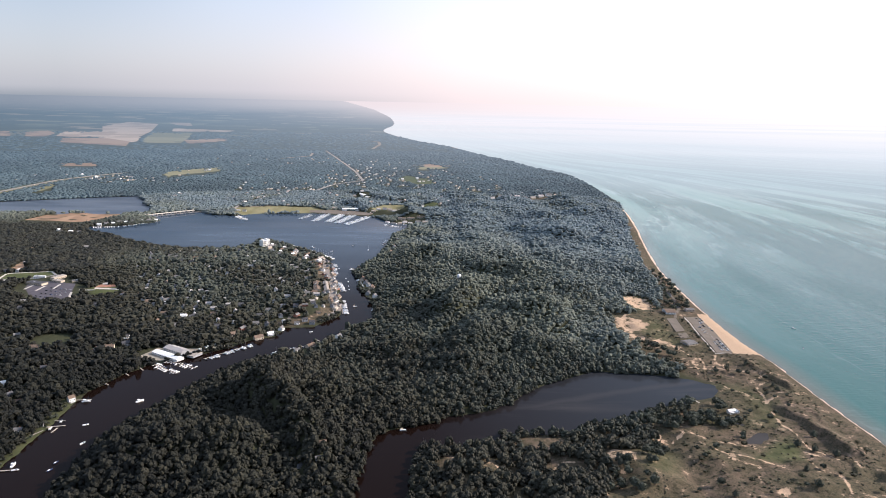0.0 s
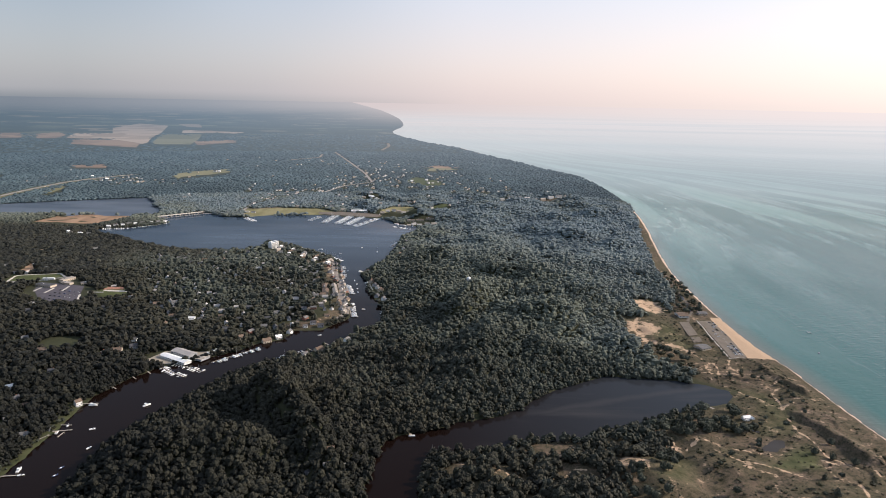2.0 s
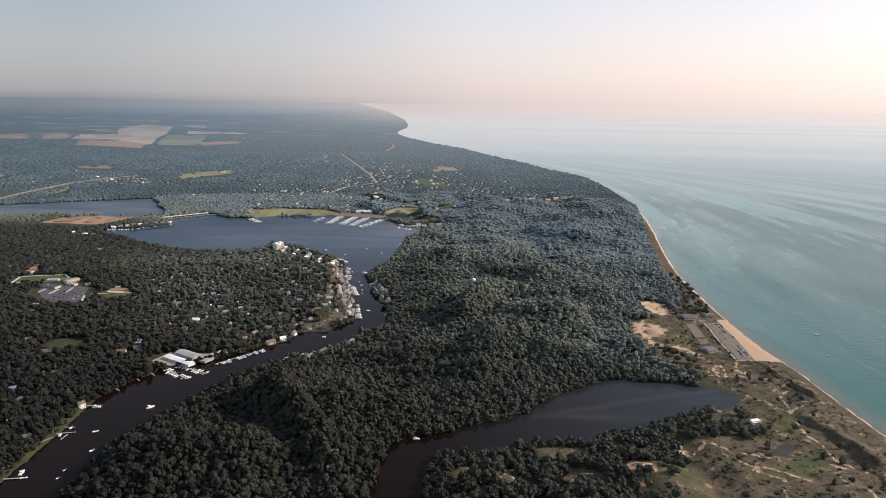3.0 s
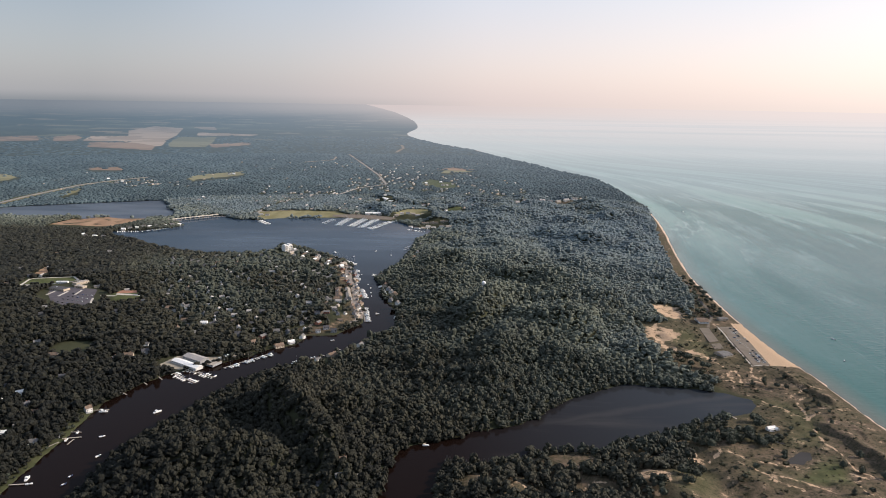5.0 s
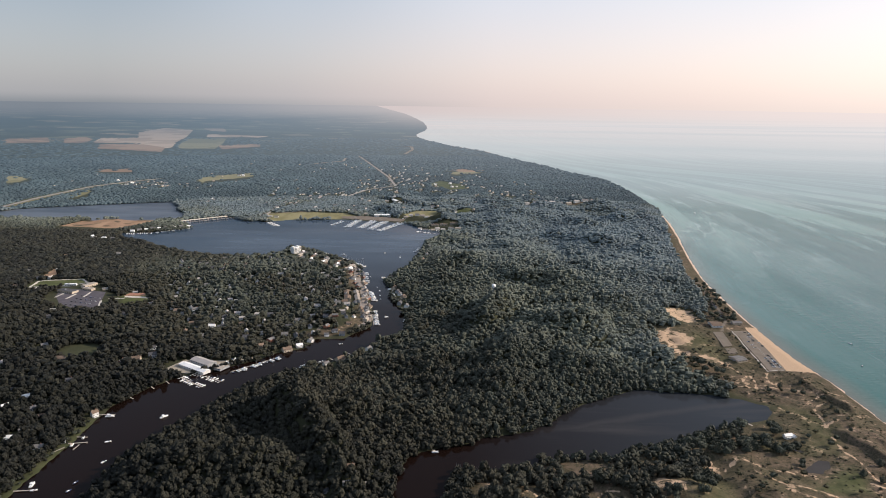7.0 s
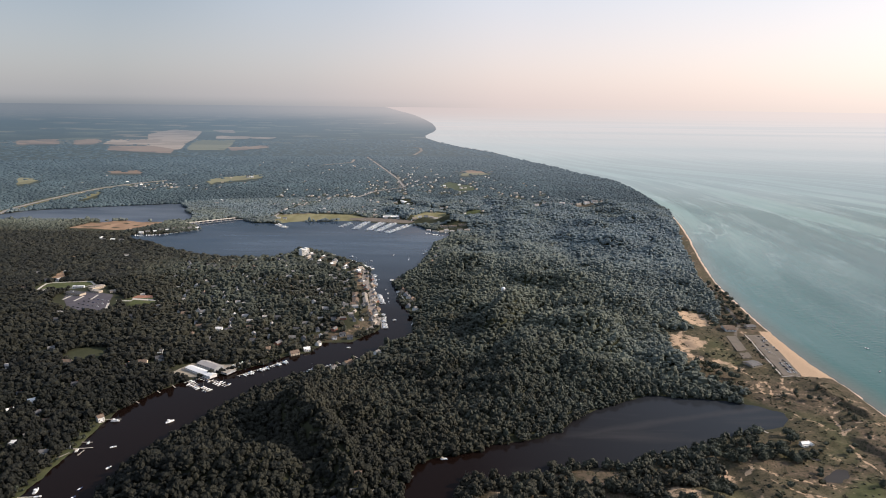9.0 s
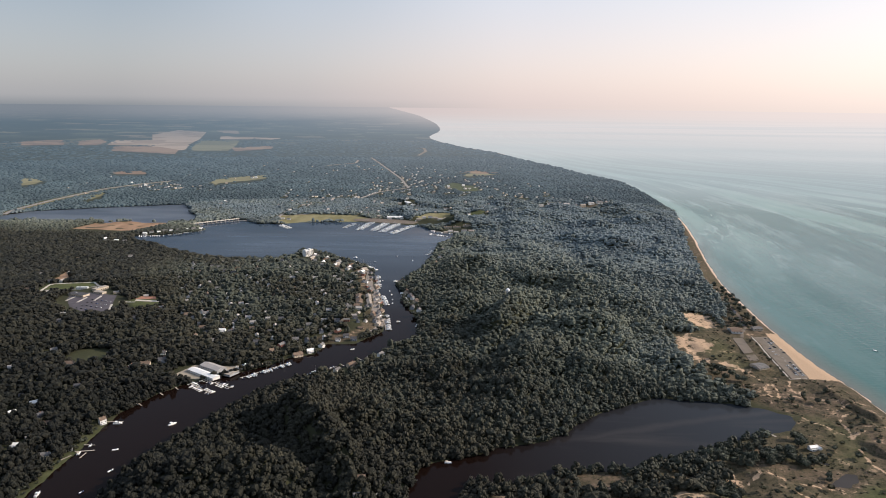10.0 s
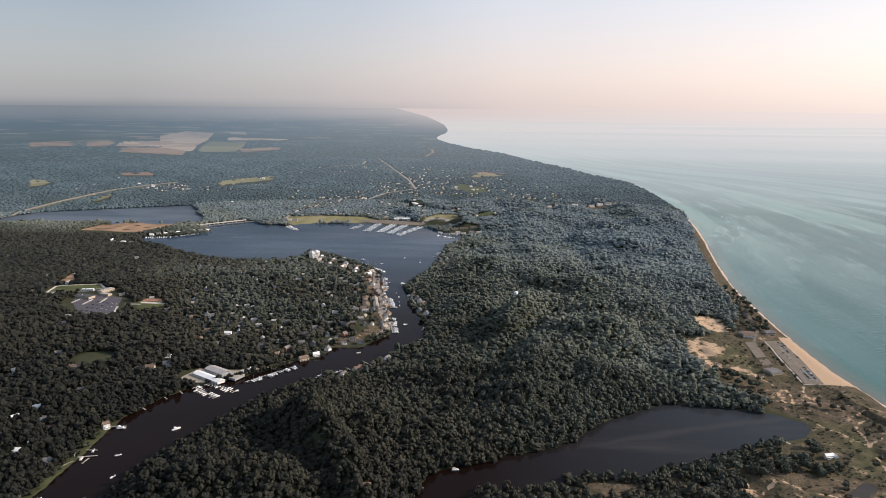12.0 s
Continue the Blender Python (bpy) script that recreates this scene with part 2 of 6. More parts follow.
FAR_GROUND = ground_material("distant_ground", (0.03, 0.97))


def lake_material(name, haze=None):
    m = Mat(name, 0.22, 0.38)
    m.p.inputs["IOR"].default_value = 1.33
    shore = m.attr("shore").outputs["Fac"]
    deep = m.mix(m.noise(0.0016, 3), (0.016, 0.070, 0.060), (0.029, 0.094, 0.079))
    c = m.mix(m.span(shore, 0.0, 0.45), (0.036, 0.112, 0.096), deep)
    c = m.mix(m.span(shore, 0.0, 0.05, 0.75, 0.0), c, (0.13, 0.115, 0.085))
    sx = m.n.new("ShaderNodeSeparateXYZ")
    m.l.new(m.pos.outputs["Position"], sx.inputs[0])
    # paler with distance ahead: haze and sky reflection painted into the base colour
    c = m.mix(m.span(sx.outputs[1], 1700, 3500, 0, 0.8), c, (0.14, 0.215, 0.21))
    plume = m.noise(0.0062, 8, (1.0, 0.13, 1.0, 7), 0.58)
    c = m.mix(m.span(plume, 0.47, 0.60, 0, 0.14), c, (0.16, 0.235, 0.23))
    # bands of paler water trailing from the shore, each fringed with a thin bright line
    fl = m.n.new("ShaderNodeTexNoise")
    fl.inputs["Scale"].default_value, fl.inputs["Detail"].default_value, fl.inputs["Roughness"].default_value = 1.0, 6, 0.58
    m.l.new(m.attr("flow").outputs["Vector"], fl.inputs["Vector"])
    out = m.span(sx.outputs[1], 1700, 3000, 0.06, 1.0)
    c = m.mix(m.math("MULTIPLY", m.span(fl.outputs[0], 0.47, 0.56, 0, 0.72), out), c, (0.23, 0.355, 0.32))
    thin = m.n.new("ShaderNodeTexNoise")
    thin.inputs["Scale"].default_value, thin.inputs["Detail"].default_value, thin.inputs["Roughness"].default_value = 3.4, 7, 0.6
    m.l.new(m.attr("flow").outputs["Vector"], thin.inputs["Vector"])
    c = m.mix(m.math("MULTIPLY", m.span(thin.outputs[0], 0.53, 0.62, 0, 0.35), out), c, (0.34, 0.43, 0.415))
    c = m.mix(m.math("MULTIPLY", m.span(thin.outputs[0], 0.36, 0.46, 0.3, 0.0), out), c, (0.06, 0.135, 0.14))
    fringe = m.math("ABSOLUTE", m.math("SUBTRACT", fl.outputs[0], 0.52), 0.0)
    c = m.mix(m.math("MULTIPLY", m.math("MULTIPLY", m.span(fringe, 0.0, 0.012, 0.6, 0.0), out), m.span(m.noise(0.008, 4), 0.45, 0.6)), c, (0.40, 0.48, 0.47))
    line = m.math("ABSOLUTE", m.math("SUBTRACT", m.noise(0.0036, 4, (1.0, 0.22, 1.0, 14), 0.5), 0.53), 0.0)
    broken = m.span(m.noise(0.012, 4), 0.46, 0.6)
    c = m.mix(m.math("MULTIPLY", m.span(line, 0.0, 0.006, 0.2, 0.0), broken), c, (0.24, 0.29, 0.28))
    m.colour(c)
    rough = m.span(m.noise(0.005, 5, (1.0, 0.14, 1.0, 6)), 0.35, 0.65, 0.15, 0.24)
    m.l.new(rough, m.p.inputs["Roughness"])
    m.bump(m.math("ADD", m.noise(0.06, 4, (1.0, 0.3, 1.0, 25)), m.noise(0.17, 3, (0.3, 1.0, 1.0, 28))), 0.40, 1.2)
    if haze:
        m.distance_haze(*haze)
    return m.m


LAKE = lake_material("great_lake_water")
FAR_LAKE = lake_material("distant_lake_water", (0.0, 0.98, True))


def river_material():
    m = Mat("river_water", 0.10, 0.05)
    m.p.inputs["IOR"].default_value = 1.33
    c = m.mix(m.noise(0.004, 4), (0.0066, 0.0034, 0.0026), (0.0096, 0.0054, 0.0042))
    # lagoon's brighter eastern half and its streak: sky sheen painted into the base colour
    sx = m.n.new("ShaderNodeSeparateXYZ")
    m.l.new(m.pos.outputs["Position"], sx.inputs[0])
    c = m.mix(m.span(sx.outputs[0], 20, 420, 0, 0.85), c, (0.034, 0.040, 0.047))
    # far harbour turned bluer: sky reflection painted into the base colour
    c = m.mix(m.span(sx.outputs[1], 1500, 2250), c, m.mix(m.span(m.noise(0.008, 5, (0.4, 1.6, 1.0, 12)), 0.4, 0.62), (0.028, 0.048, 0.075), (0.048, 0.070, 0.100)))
    c = m.mix(m.math("MULTIPLY", m.span(sx.outputs[1], 860, 875, 0.85, 0.0), m.span(sx.outputs[0], 400, 425)), c, (0.052, 0.047, 0.042))
    lane = m.math("SUBTRACT", sx.outputs[1], m.math("ADD", m.math("MULTIPLY", sx.outputs[0], 0.34), 866.0))
    lane = m.math("ADD", lane, m.math("MULTIPLY", m.math("SUBTRACT", m.noise(0.012, 5), 0.5), 34.0))
    lane = m.math("MULTIPLY", m.span(m.math("ABSOLUTE", lane, 0.0), 2.0, 13.0, 0.26, 0.0), m.span(sx.outputs[0], 110, 190))
    sheen_lane = m.math("MULTIPLY", m.span(m.noise(0.010, 4, (0.35, 2.2, 1.0, 19)), 0.52, 0.68, 0, 0.3), m.span(sx.outputs[0], 60, 200))
    streak = m.math("MULTIPLY", m.math("MAXIMUM", lane, sheen_lane), m.span(sx.outputs[1], 1100, 1060))
    c = m.mix(streak, c, (0.070, 0.064, 0.060))
    m.colour(c)
    wind = m.noise(0.012, 4, (0.35, 1.0, 1.0, -18))
    m.l.new(m.span(wind, 0.45, 0.66, 0.07, 0.17), m.p.inputs["Roughness"])
    m.bump(m.noise(0.35, 3), 0.10, 0.3)
    return m.m


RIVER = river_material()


def ruffled_material():
    m = Mat("ruffled_lake_water", 0.35, 0.4)
    m.p.inputs["IOR"].default_value = 1.33
    # grey-blue stands in for the sky's reflection, painted into the base colour
    c = m.mix(m.span(m.noise(0.006, 5, (0.4, 1.6, 1.0, 12)), 0.42, 0.6), (0.050, 0.066, 0.088), (0.095, 0.115, 0.14))
    m.colour(m.mix(m.span(m.noise(0.02, 5, (0.3, 1.5, 1.0, 12)), 0.58, 0.68, 0, 0.5), c, (0.15, 0.155, 0.16)))
    m.bump(m.noise(0.3, 3), 0.2, 0.4)
    return m.m


RUFFLED = ruffled_material()


def patchy(name, c, c2, rough, scale, spec=0.14, metal=0.0, bump=0.0):
    """Two tones in worn patches, with fine grain."""
    m = Mat(name, rough, spec, metal)
    a, b = m.noise(scale, 5, None, 0.6), m.noise(scale * 9, 3)
    k = m.mix(m.span(a, 0.38, 0.64), c, c2)
    k = m.mix(m.span(b, 0.4, 0.75, 0, 0.3), k, tuple(v * 0.7 for v in c))
    r = m.n.new("ShaderNodeObjectInfo")
    k = m.mix(m.span(r.outputs["Random"], 0, 1, 0.0, 0.35), k, tuple(v * 0.6 for v in c))
    m.colour(k)
    if bump:
        m.bump(b, bump, 0.05)
    return m.m


ASPHALT = patchy("worn_asphalt", (0.160, 0.135, 0.108), (0.205, 0.172, 0.138), 0.9, 0.06)
SCHOOL_LOT = patchy("dark_asphalt", (0.085, 0.078, 0.088), (0.115, 0.105, 0.115), 0.9, 0.06)
CONCRETE = patchy("concrete", (0.36, 0.34, 0.31), (0.45, 0.42, 0.38), 0.85, 0.15)
PALE_ROAD = patchy("pale_road", (0.26, 0.24, 0.22), (0.34, 0.32, 0.29), 0.9, 0.05)
SAND_EDGE = patchy("pale_kerb", (0.50, 0.46, 0.40), (0.60, 0.55, 0.48), 0.85, 0.2)
LINE_PAINT = patchy("worn_line_paint", (0.62, 0.60, 0.55), (0.42, 0.40, 0.37), 0.7, 0.5)
WHITE_SIDING = patchy("white_siding", (0.72, 0.71, 0.68), (0.78, 0.77, 0.74), 0.6, 0.3)
BEIGE_SIDING = patchy("beige_siding", (0.48, 0.41, 0.32), (0.55, 0.47, 0.37), 0.7, 0.3)
GREY_SIDING = patchy("grey_siding", (0.30, 0.31, 0.32), (0.37, 0.38, 0.39), 0.7, 0.3)
RED_BRICK = patchy("red_brick", (0.27, 0.12, 0.085), (0.33, 0.17, 0.12), 0.85, 0.4)
SHINGLE_GREY = patchy("grey_shingle", (0.15, 0.145, 0.14), (0.22, 0.21, 0.20), 0.85, 0.25, bump=0.4)
SHINGLE_BROWN = patchy("brown_shingle", (0.16, 0.115, 0.085), (0.22, 0.165, 0.125), 0.85, 0.25, bump=0.4)
SHINGLE_DARK = patchy("charcoal_shingle", (0.07, 0.07, 0.075), (0.11, 0.11, 0.115), 0.8, 0.25, bump=0.4)
METAL_WHITE = plain("white_metal_roof", (0.80, 0.79, 0.76), 0.45, 0.4, vary=0.06, scale=0.08)
METAL_GREY = patchy("weathered_metal_roof", (0.44, 0.41, 0.38), (0.36, 0.33, 0.31), 0.5, 0.08)
METAL_DARK = patchy("dull_metal_roof", (0.25, 0.25, 0.25), (0.31, 0.30, 0.29), 0.5, 0.08)
GRAVEL = patchy("pale_gravel", (0.37, 0.32, 0.25), (0.27, 0.24, 0.19), 0.95, 0.08)
GELCOAT = plain("white_gelcoat", (0.84, 0.84, 0.82), 0.3, 0.5, vary=0.03)
NAVY_HULL = patchy("navy_gelcoat", (0.03, 0.045, 0.10), (0.04, 0.055, 0.12), 0.25, 0.6, 0.5)
CANVAS = patchy("tan_canvas", (0.45, 0.38, 0.29), (0.50, 0.43, 0.33), 0.9, 0.8)
BLUE_CANVAS = patchy("blue_canvas", (0.05, 0.10, 0.24), (0.06, 0.12, 0.28), 0.9, 0.8)
PLANKS = patchy("weathered_planks", (0.33, 0.29, 0.24), (0.42, 0.38, 0.33), 0.9, 0.4)
STEEL = patchy("galvanised_steel", (0.50, 0.50, 0.50), (0.58, 0.58, 0.58), 0.4, 0.8, 0.5, 0.7)
GLASS_DARK = plain("dark_window_glass", (0.03, 0.035, 0.04), 0.08, 0.6)
TYRE = plain("tyre_rubber", (0.025, 0.025, 0.025), 0.9)
TAN_ROOF = patchy("tan_shingle", (0.33, 0.29, 0.245), (0.42, 0.365, 0.31), 0.8, 0.25, bump=0.3)
QUAY = patchy("sandy_paving", (0.33, 0.28, 0.235), (0.22, 0.19, 0.165), 0.9, 0.12)
FIBREGLASS = plain("white_fibreglass", (0.80, 0.80, 0.79), 0.4, 0.4, vary=0.04)
COURT_RED = patchy("red_clay_infield", (0.30, 0.15, 0.10), (0.35, 0.19, 0.13), 0.95, 0.1)
REED = patchy("dry_reed", (0.30, 0.27, 0.22), (0.38, 0.34, 0.28), 0.95, 0.3)
CAR_PAINTS = [patchy("car_paint_" + n, c, tuple(v * 1.05 for v in c), 0.3, 0.9, 0.6) for n, c in (("white", (0.75, 0.75, 0.74)), ("black", (0.02, 0.02, 0.022)), ("silver", (0.42, 0.43, 0.44)), ("red", (0.33, 0.03, 0.025)), ("blue", (0.04, 0.08, 0.20)))]
# ---- the plan, in metres: x to the right of the first view, y ahead, water level at z = 0 ----
COAST = [(690, -4000), (640, 600), (634, 933), (634, 1026), (636, 1107), (630, 1163), (627, 1225), (630, 1340), (637, 1462), (647, 1572), (655, 1683), (673, 1817), (714, 2025), (748, 2183), (795, 2387), (854, 2684), (893, 2928), (912, 3058), (938, 3394), (958, 3888), (946, 4267), (888, 4495), (816, 4707), (699, 5254), (542, 5817), (359, 6748), (100, 7394), (-190, 8420), (-310, 9000), (-395, 9500), (-430, 10080), (-405, 10800), (-358, 11500), (-350, 12600), (-400, 13930), (-545, 16500), (-860, 20200), (-1686, 28773), (-9000, 90000)]
LEFT_BANK = [(-470, 300), (-478, 600), (-486, 736), (-485, 798), (-482, 850), (-484, 934), (-482, 973), (-471, 1004), (-457, 1044), (-440, 1067), (-423, 1090), (-373, 1124), (-323, 1168), (-295, 1208), (-255, 1227), (-244, 1282), (-191, 1287), (-174, 1318), (-146, 1366), (-148, 1416), (-171, 1577), (-199, 1679), (-221, 1826), (-230, 1878), (-288, 1959), (-367, 2046), (-429, 2108), (-470, 2110)]
LAKE_NEAR = [(-490, 2060), (-538, 2001), (-613, 1980), (-700, 1998), (-781, 2041), (-872, 2103), (-959, 2188), (-1045, 2240)]
LAKE_FAR = [(-1088, 2333), (-991, 2351), (-929, 2389), (-890, 2440), (-930, 2500), (-985, 2560), (-960, 2614), (-862, 2706), (-800, 2668), (-735, 2600), (-694, 2612), (-668, 2590), (-600, 2647), (-474, 2658), (-391, 2679), (-279, 2640), (-171, 2620), (-123, 2586), (-93, 2516), (-21, 2452)]
RIGHT_BANK = [(-15, 2364), (-64, 2209), (-76, 2075), (-94, 1918), (-133, 1807), (-157, 1740), (-137, 1682), (-123, 1580), (-97, 1489), (-79, 1427), (-78, 1330), (-132, 1240), (-170, 1194), (-223, 1136), (-284, 1077), (-316, 1035), (-330, 997), (-350, 943), (-368, 904), (-379, 873), (-394, 840), (-399, 802), (-401, 736), (-400, 600), (-390, 300)]
RIVER_POLY = LEFT_BANK + LAKE_NEAR + LAKE_FAR + RIGHT_BANK
UPPER_LAKE = [(-1790, 2620), (-1718, 2845), (-1692, 2930), (-1577, 3063), (-1495, 3134), (-1380, 3150), (-1262, 3159), (-1180, 3040), (-1068, 2836), (-995, 2690), (-975, 2600), (-1079, 2602), (-1141, 2587), (-1240, 2615), (-1290, 2570), (-1339, 2598), (-1440, 2595), (-1576, 2580), (-1720, 2545)]
LAGOON = [(-75, 560), (-61, 720), (-57, 776), (-53, 810), (-43, 832), (-26, 847), (-4, 860), (26, 867), (49, 889), (81, 898), (121, 913), (148, 936), (188, 985), (238, 1024), (289, 1052), (306, 1066), (357, 1056), (420, 1045), (459, 1031), (487, 1005), (486, 984), (463, 959), (422, 941), (386, 930), (337, 893), (302, 877), (239, 855), (213, 835), (162, 834), (125, 828), (102, 810), (73, 802), (52, 800), (18, 808), (14, 783), (7, 744), (0, 690), (-10, 560)]
POND = [(445, 812), (478, 842), (492, 839), (484, 821), (467, 810)]
OPEN_DUNE = [(912, 3058), (880, 2900), (810, 2593), (706, 2170), (625, 1797), (601, 1579), (547, 1444), (503, 1384), (456, 1363), (402, 1372), (411, 1325), (408, 1259), (394, 1170), (407, 1113), (445, 1092), (457, 1052), (500, 1000), (459, 952), (384, 924), (337, 892), (310, 843), (339, 844), (320, 800), (269, 759), (226, 690), (180, 500), (700, 500), (660, 1100), (660, 1500), (690, 1800), (960, 3058)]
CLEARING = [(145, 793), (151, 818), (175, 829), (212, 824), (221, 808), (192, 788), (162, 781)]
SOUTH_WOODS = [(20, 800), (130, 825), (240, 850), (330, 885), (340, 840), (320, 800), (240, 700), (200, 600), (20, 600)]
GROVE = [(321, 926), (361, 927), (375, 901), (454, 939), (482, 931), (473, 879), (450, 847), (413, 846), (373, 837), (315, 859)]
BLOWOUTS = [[(466, 1486), (500, 1522), (540, 1500), (538, 1440), (506, 1392), (478, 1398), (468, 1442)],
            [(395, 1300), (430, 1335), (470, 1325), (478, 1290), (455, 1262), (425, 1255)], [(440, 1215), (470, 1225), (500, 1180), (485, 1165)],
            [(412, 1331), (443, 1357), (455, 1343), (435, 1297), (409, 1264), (439, 1243), (452, 1195), (435, 1183), (408, 1217), (400, 1279)]]
BEACH_SAND = [(606, 1385), (650, 1400), (650, 1144), (604, 1146), (579, 1150), (599, 1273)]
LOT = [(573, 1360), (601, 1362), (596, 1263), (581, 1150), (550, 1142), (556, 1193)]
LOT_SMALL = [(529, 1348), (549, 1349), (537, 1267), (517, 1260)]
SCHOOL = [(-872, 1500), (-882, 1565), (-852, 1632), (-812, 1634), (-760, 1560), (-715, 1505), (-715, 1435), (-757, 1400), (-825, 1445)]
SCHOOL_FIELD = [(-970, 1590), (-985, 1662), (-880, 1690), (-838, 1632), (-930, 1575)]
BALL_FIELD = [(-718, 1510), (-720, 1550), (-672, 1550), (-640, 1500), (-695, 1470)]
LAWN = [(-672, 1176), (-660, 1196), (-640, 1214), (-612, 1204), (-590, 1186), (-604, 1165), (-598, 1142), (-626, 1140), (-650, 1156)]
LAGOON_TIP = [(440, 1048), (470, 1075), (510, 1070), (520, 1000), (480, 930), (440, 930)]
PARK = [(-674, 2604), (-707, 2778), (-573, 2836), (-412, 2821), (-346, 2754), (-340, 2684), (-537, 2657)]
PARK_SMALL = [(-171, 2785), (-120, 2911), (-26, 2904), (-47, 2753), (-145, 2717)]
CLEAR_WEST = [(-993, 1700), (-1012, 1786), (-982, 1783), (-951, 1703)]
HOLLOW = [(440, 778), (480, 800), (505, 831), (522, 827), (515, 794), (491, 775), (452, 766)]
BARE = [(446, 1105), (532, 1117), (580, 1110), (557, 1061), (510, 1052), (458, 1073)]
REED_SHORE = [(-1441, 3140), (-1390, 3172), (-1403, 3290), (-1285, 3290), (-1252, 3244), (-1275, 3172)]
MEADOWS = [[(430, 1290), (500, 1330), (512, 1200), (470, 1180)], [(490, 1010), (520, 960), (500, 900), (470, 860), (520, 850), (545, 930), (530, 1000)], [(395, 880), (440, 900), (470, 870), (440, 850)], [(296, 790), (325, 795), (336, 770), (319, 711), (284, 724)]]
SLIDES = [[(421, 696), (443, 689), (439, 669), (420, 669)], [(412, 719), (422, 722), (420, 698), (415, 703)], [(388, 770), (408, 759), (438, 739), (433, 734), (402, 751)], [(560, 765), (567, 757), (566, 734), (554, 737)], [(508, 717), (518, 712), (513, 705), (507, 710)],
          [(509, 787), (525, 776), (527, 757), (515, 773)], [(245, 774), (257, 776), (269, 769), (285, 760), (278, 739), (265, 748), (242, 751)], [(328, 847), (340, 852), (344, 825), (338, 801), (326, 809)], [(115, 750), (129, 733), (126, 728), (114, 737)], [(355, 820), (383, 841), (384, 830), (360, 814)]]
LEE_RIDGES = [(8.5, [(585, 1112), (584, 1071), (588, 1042), (595, 1015), (600, 985)]), (8.5, [(540, 915), (550, 896), (557, 866), (559, 840), (566, 829), (565, 802), (570, 779)]), (5.5, [(551, 765), (556, 752), (546, 724)]), (4.5, [(584, 912), (587, 884), (581, 864)]), (5.5, [(575, 725), (580, 690), (574, 650)])]
DARK_MEADOW = [(431, 757), (489, 813), (514, 807), (498, 757), (463, 752)]
MARSH = [(-1335, 2410), (-1322, 2560), (-1290, 2570), (-1240, 2616), (-1141, 2588), (-1066, 2600), (-1050, 2545), (-1085, 2480), (-1130, 2395), (-1230, 2400)]
CLEAR_EAST = [(-99, 3893), (-39, 4079), (102, 3863), (112, 3679), (24, 3618)]
CAMPUS = [(338, 3037), (424, 3125), (676, 3190), (670, 3130), (430, 3020)]
RIDGE_CUT = [(25, 2898), (119, 2923), (101, 2844), (31, 2798)]
MARINA_YARD = [(-400, 2690), (-330, 2668), (-270, 2652), (-172, 2632), (-148, 2690), (-215, 2728), (-330, 2752), (-405, 2735)]
BOATYARD = [(-480, 1110), (-455, 1165), (-380, 1160), (-345, 1165), (-290, 1222), (-300, 1200), (-423, 1088)]
WEST_LAWN = [(-493, 690), (-493, 800), (-492, 866), (-490, 925), (-478, 935), (-476, 690)]
TOWN = [(-500, 1290), (-230, 1290), (-170, 1330), (-150, 1400), (-195, 1650), (-240, 1860), (-380, 2030), (-480, 2080), (-640, 1960), (-760, 1900), (-640, 1600), (-560, 1400)]
FARM_FIELDS = {
    "wheat": [[(-4107, 9549), (-4384, 11152), (-3743, 10590), (-3090, 8488), (-2850, 7560), (-2550, 6627), (-2605, 6432), (-3126, 7167), (-3585, 8327)],
              [(-3562, 7180), (-3895, 8049), (-3450, 8300), (-3040, 7150)], [(-2873, 8559), (-3104, 9298), (-2635, 9172), (-2509, 8678)],
              [(-3772, 11093), (-3481, 11221), (-3127, 10183), (-3359, 10272)], [(-2631, 9103), (-2235, 9031), (-2253, 8635), (-2453, 8633)]],
    "pasture": [[(-2820, 7640), (-2968, 8228), (-2569, 8353), (-2312, 7391), (-2117, 6515), (-2480, 6526)],
                [(-1437, 4043), (-1352, 4225), (-1186, 4403), (-1129, 4186), (-1211, 4035), (-1325, 3890), (-1306, 3795)],
                [(-2520, 4047), (-2319, 3981), (-2254, 3736), (-2272, 3640)], [(-1750, 3192), (-1729, 3256), (-1770, 3543), (-1678, 3308), (-1666, 3176)],
                [(0, 4500), (60, 4640), (200, 4620), (241, 4578), (60, 4440)]],
    "soil": [[(-46, 4753), (108, 4869), (279, 4719), (200, 4640), (60, 4660)], [(-2221, 4448), (-2019, 4567), (-1911, 4335), (-2093, 4291)],
             [(-4734, 7672), (-4476, 8036), (-3977, 7153), (-4306, 6971)], [(-4199, 7840), (-4161, 8260), (-3801, 7694), (-3656, 7153), (-3811, 7110)],
             [(-3109, 6345), (-3400, 7000), (-3000, 7050), (-2600, 6600), (-2420, 6047), (-2656, 6151)], [(-2231, 6981), (-1934, 7403), (-1820, 6965), (-2036, 6465)]],
}
COPSES = [[(-4023, 8969), (-4061, 9406), (-3631, 8435), (-3706, 8287)], [(-4140, 8651), (-4062, 8955), (-3754, 8272), (-3921, 8217)], [(-3300, 7000), (-3250, 7250), (-3050, 7150), (-3080, 6990)]]
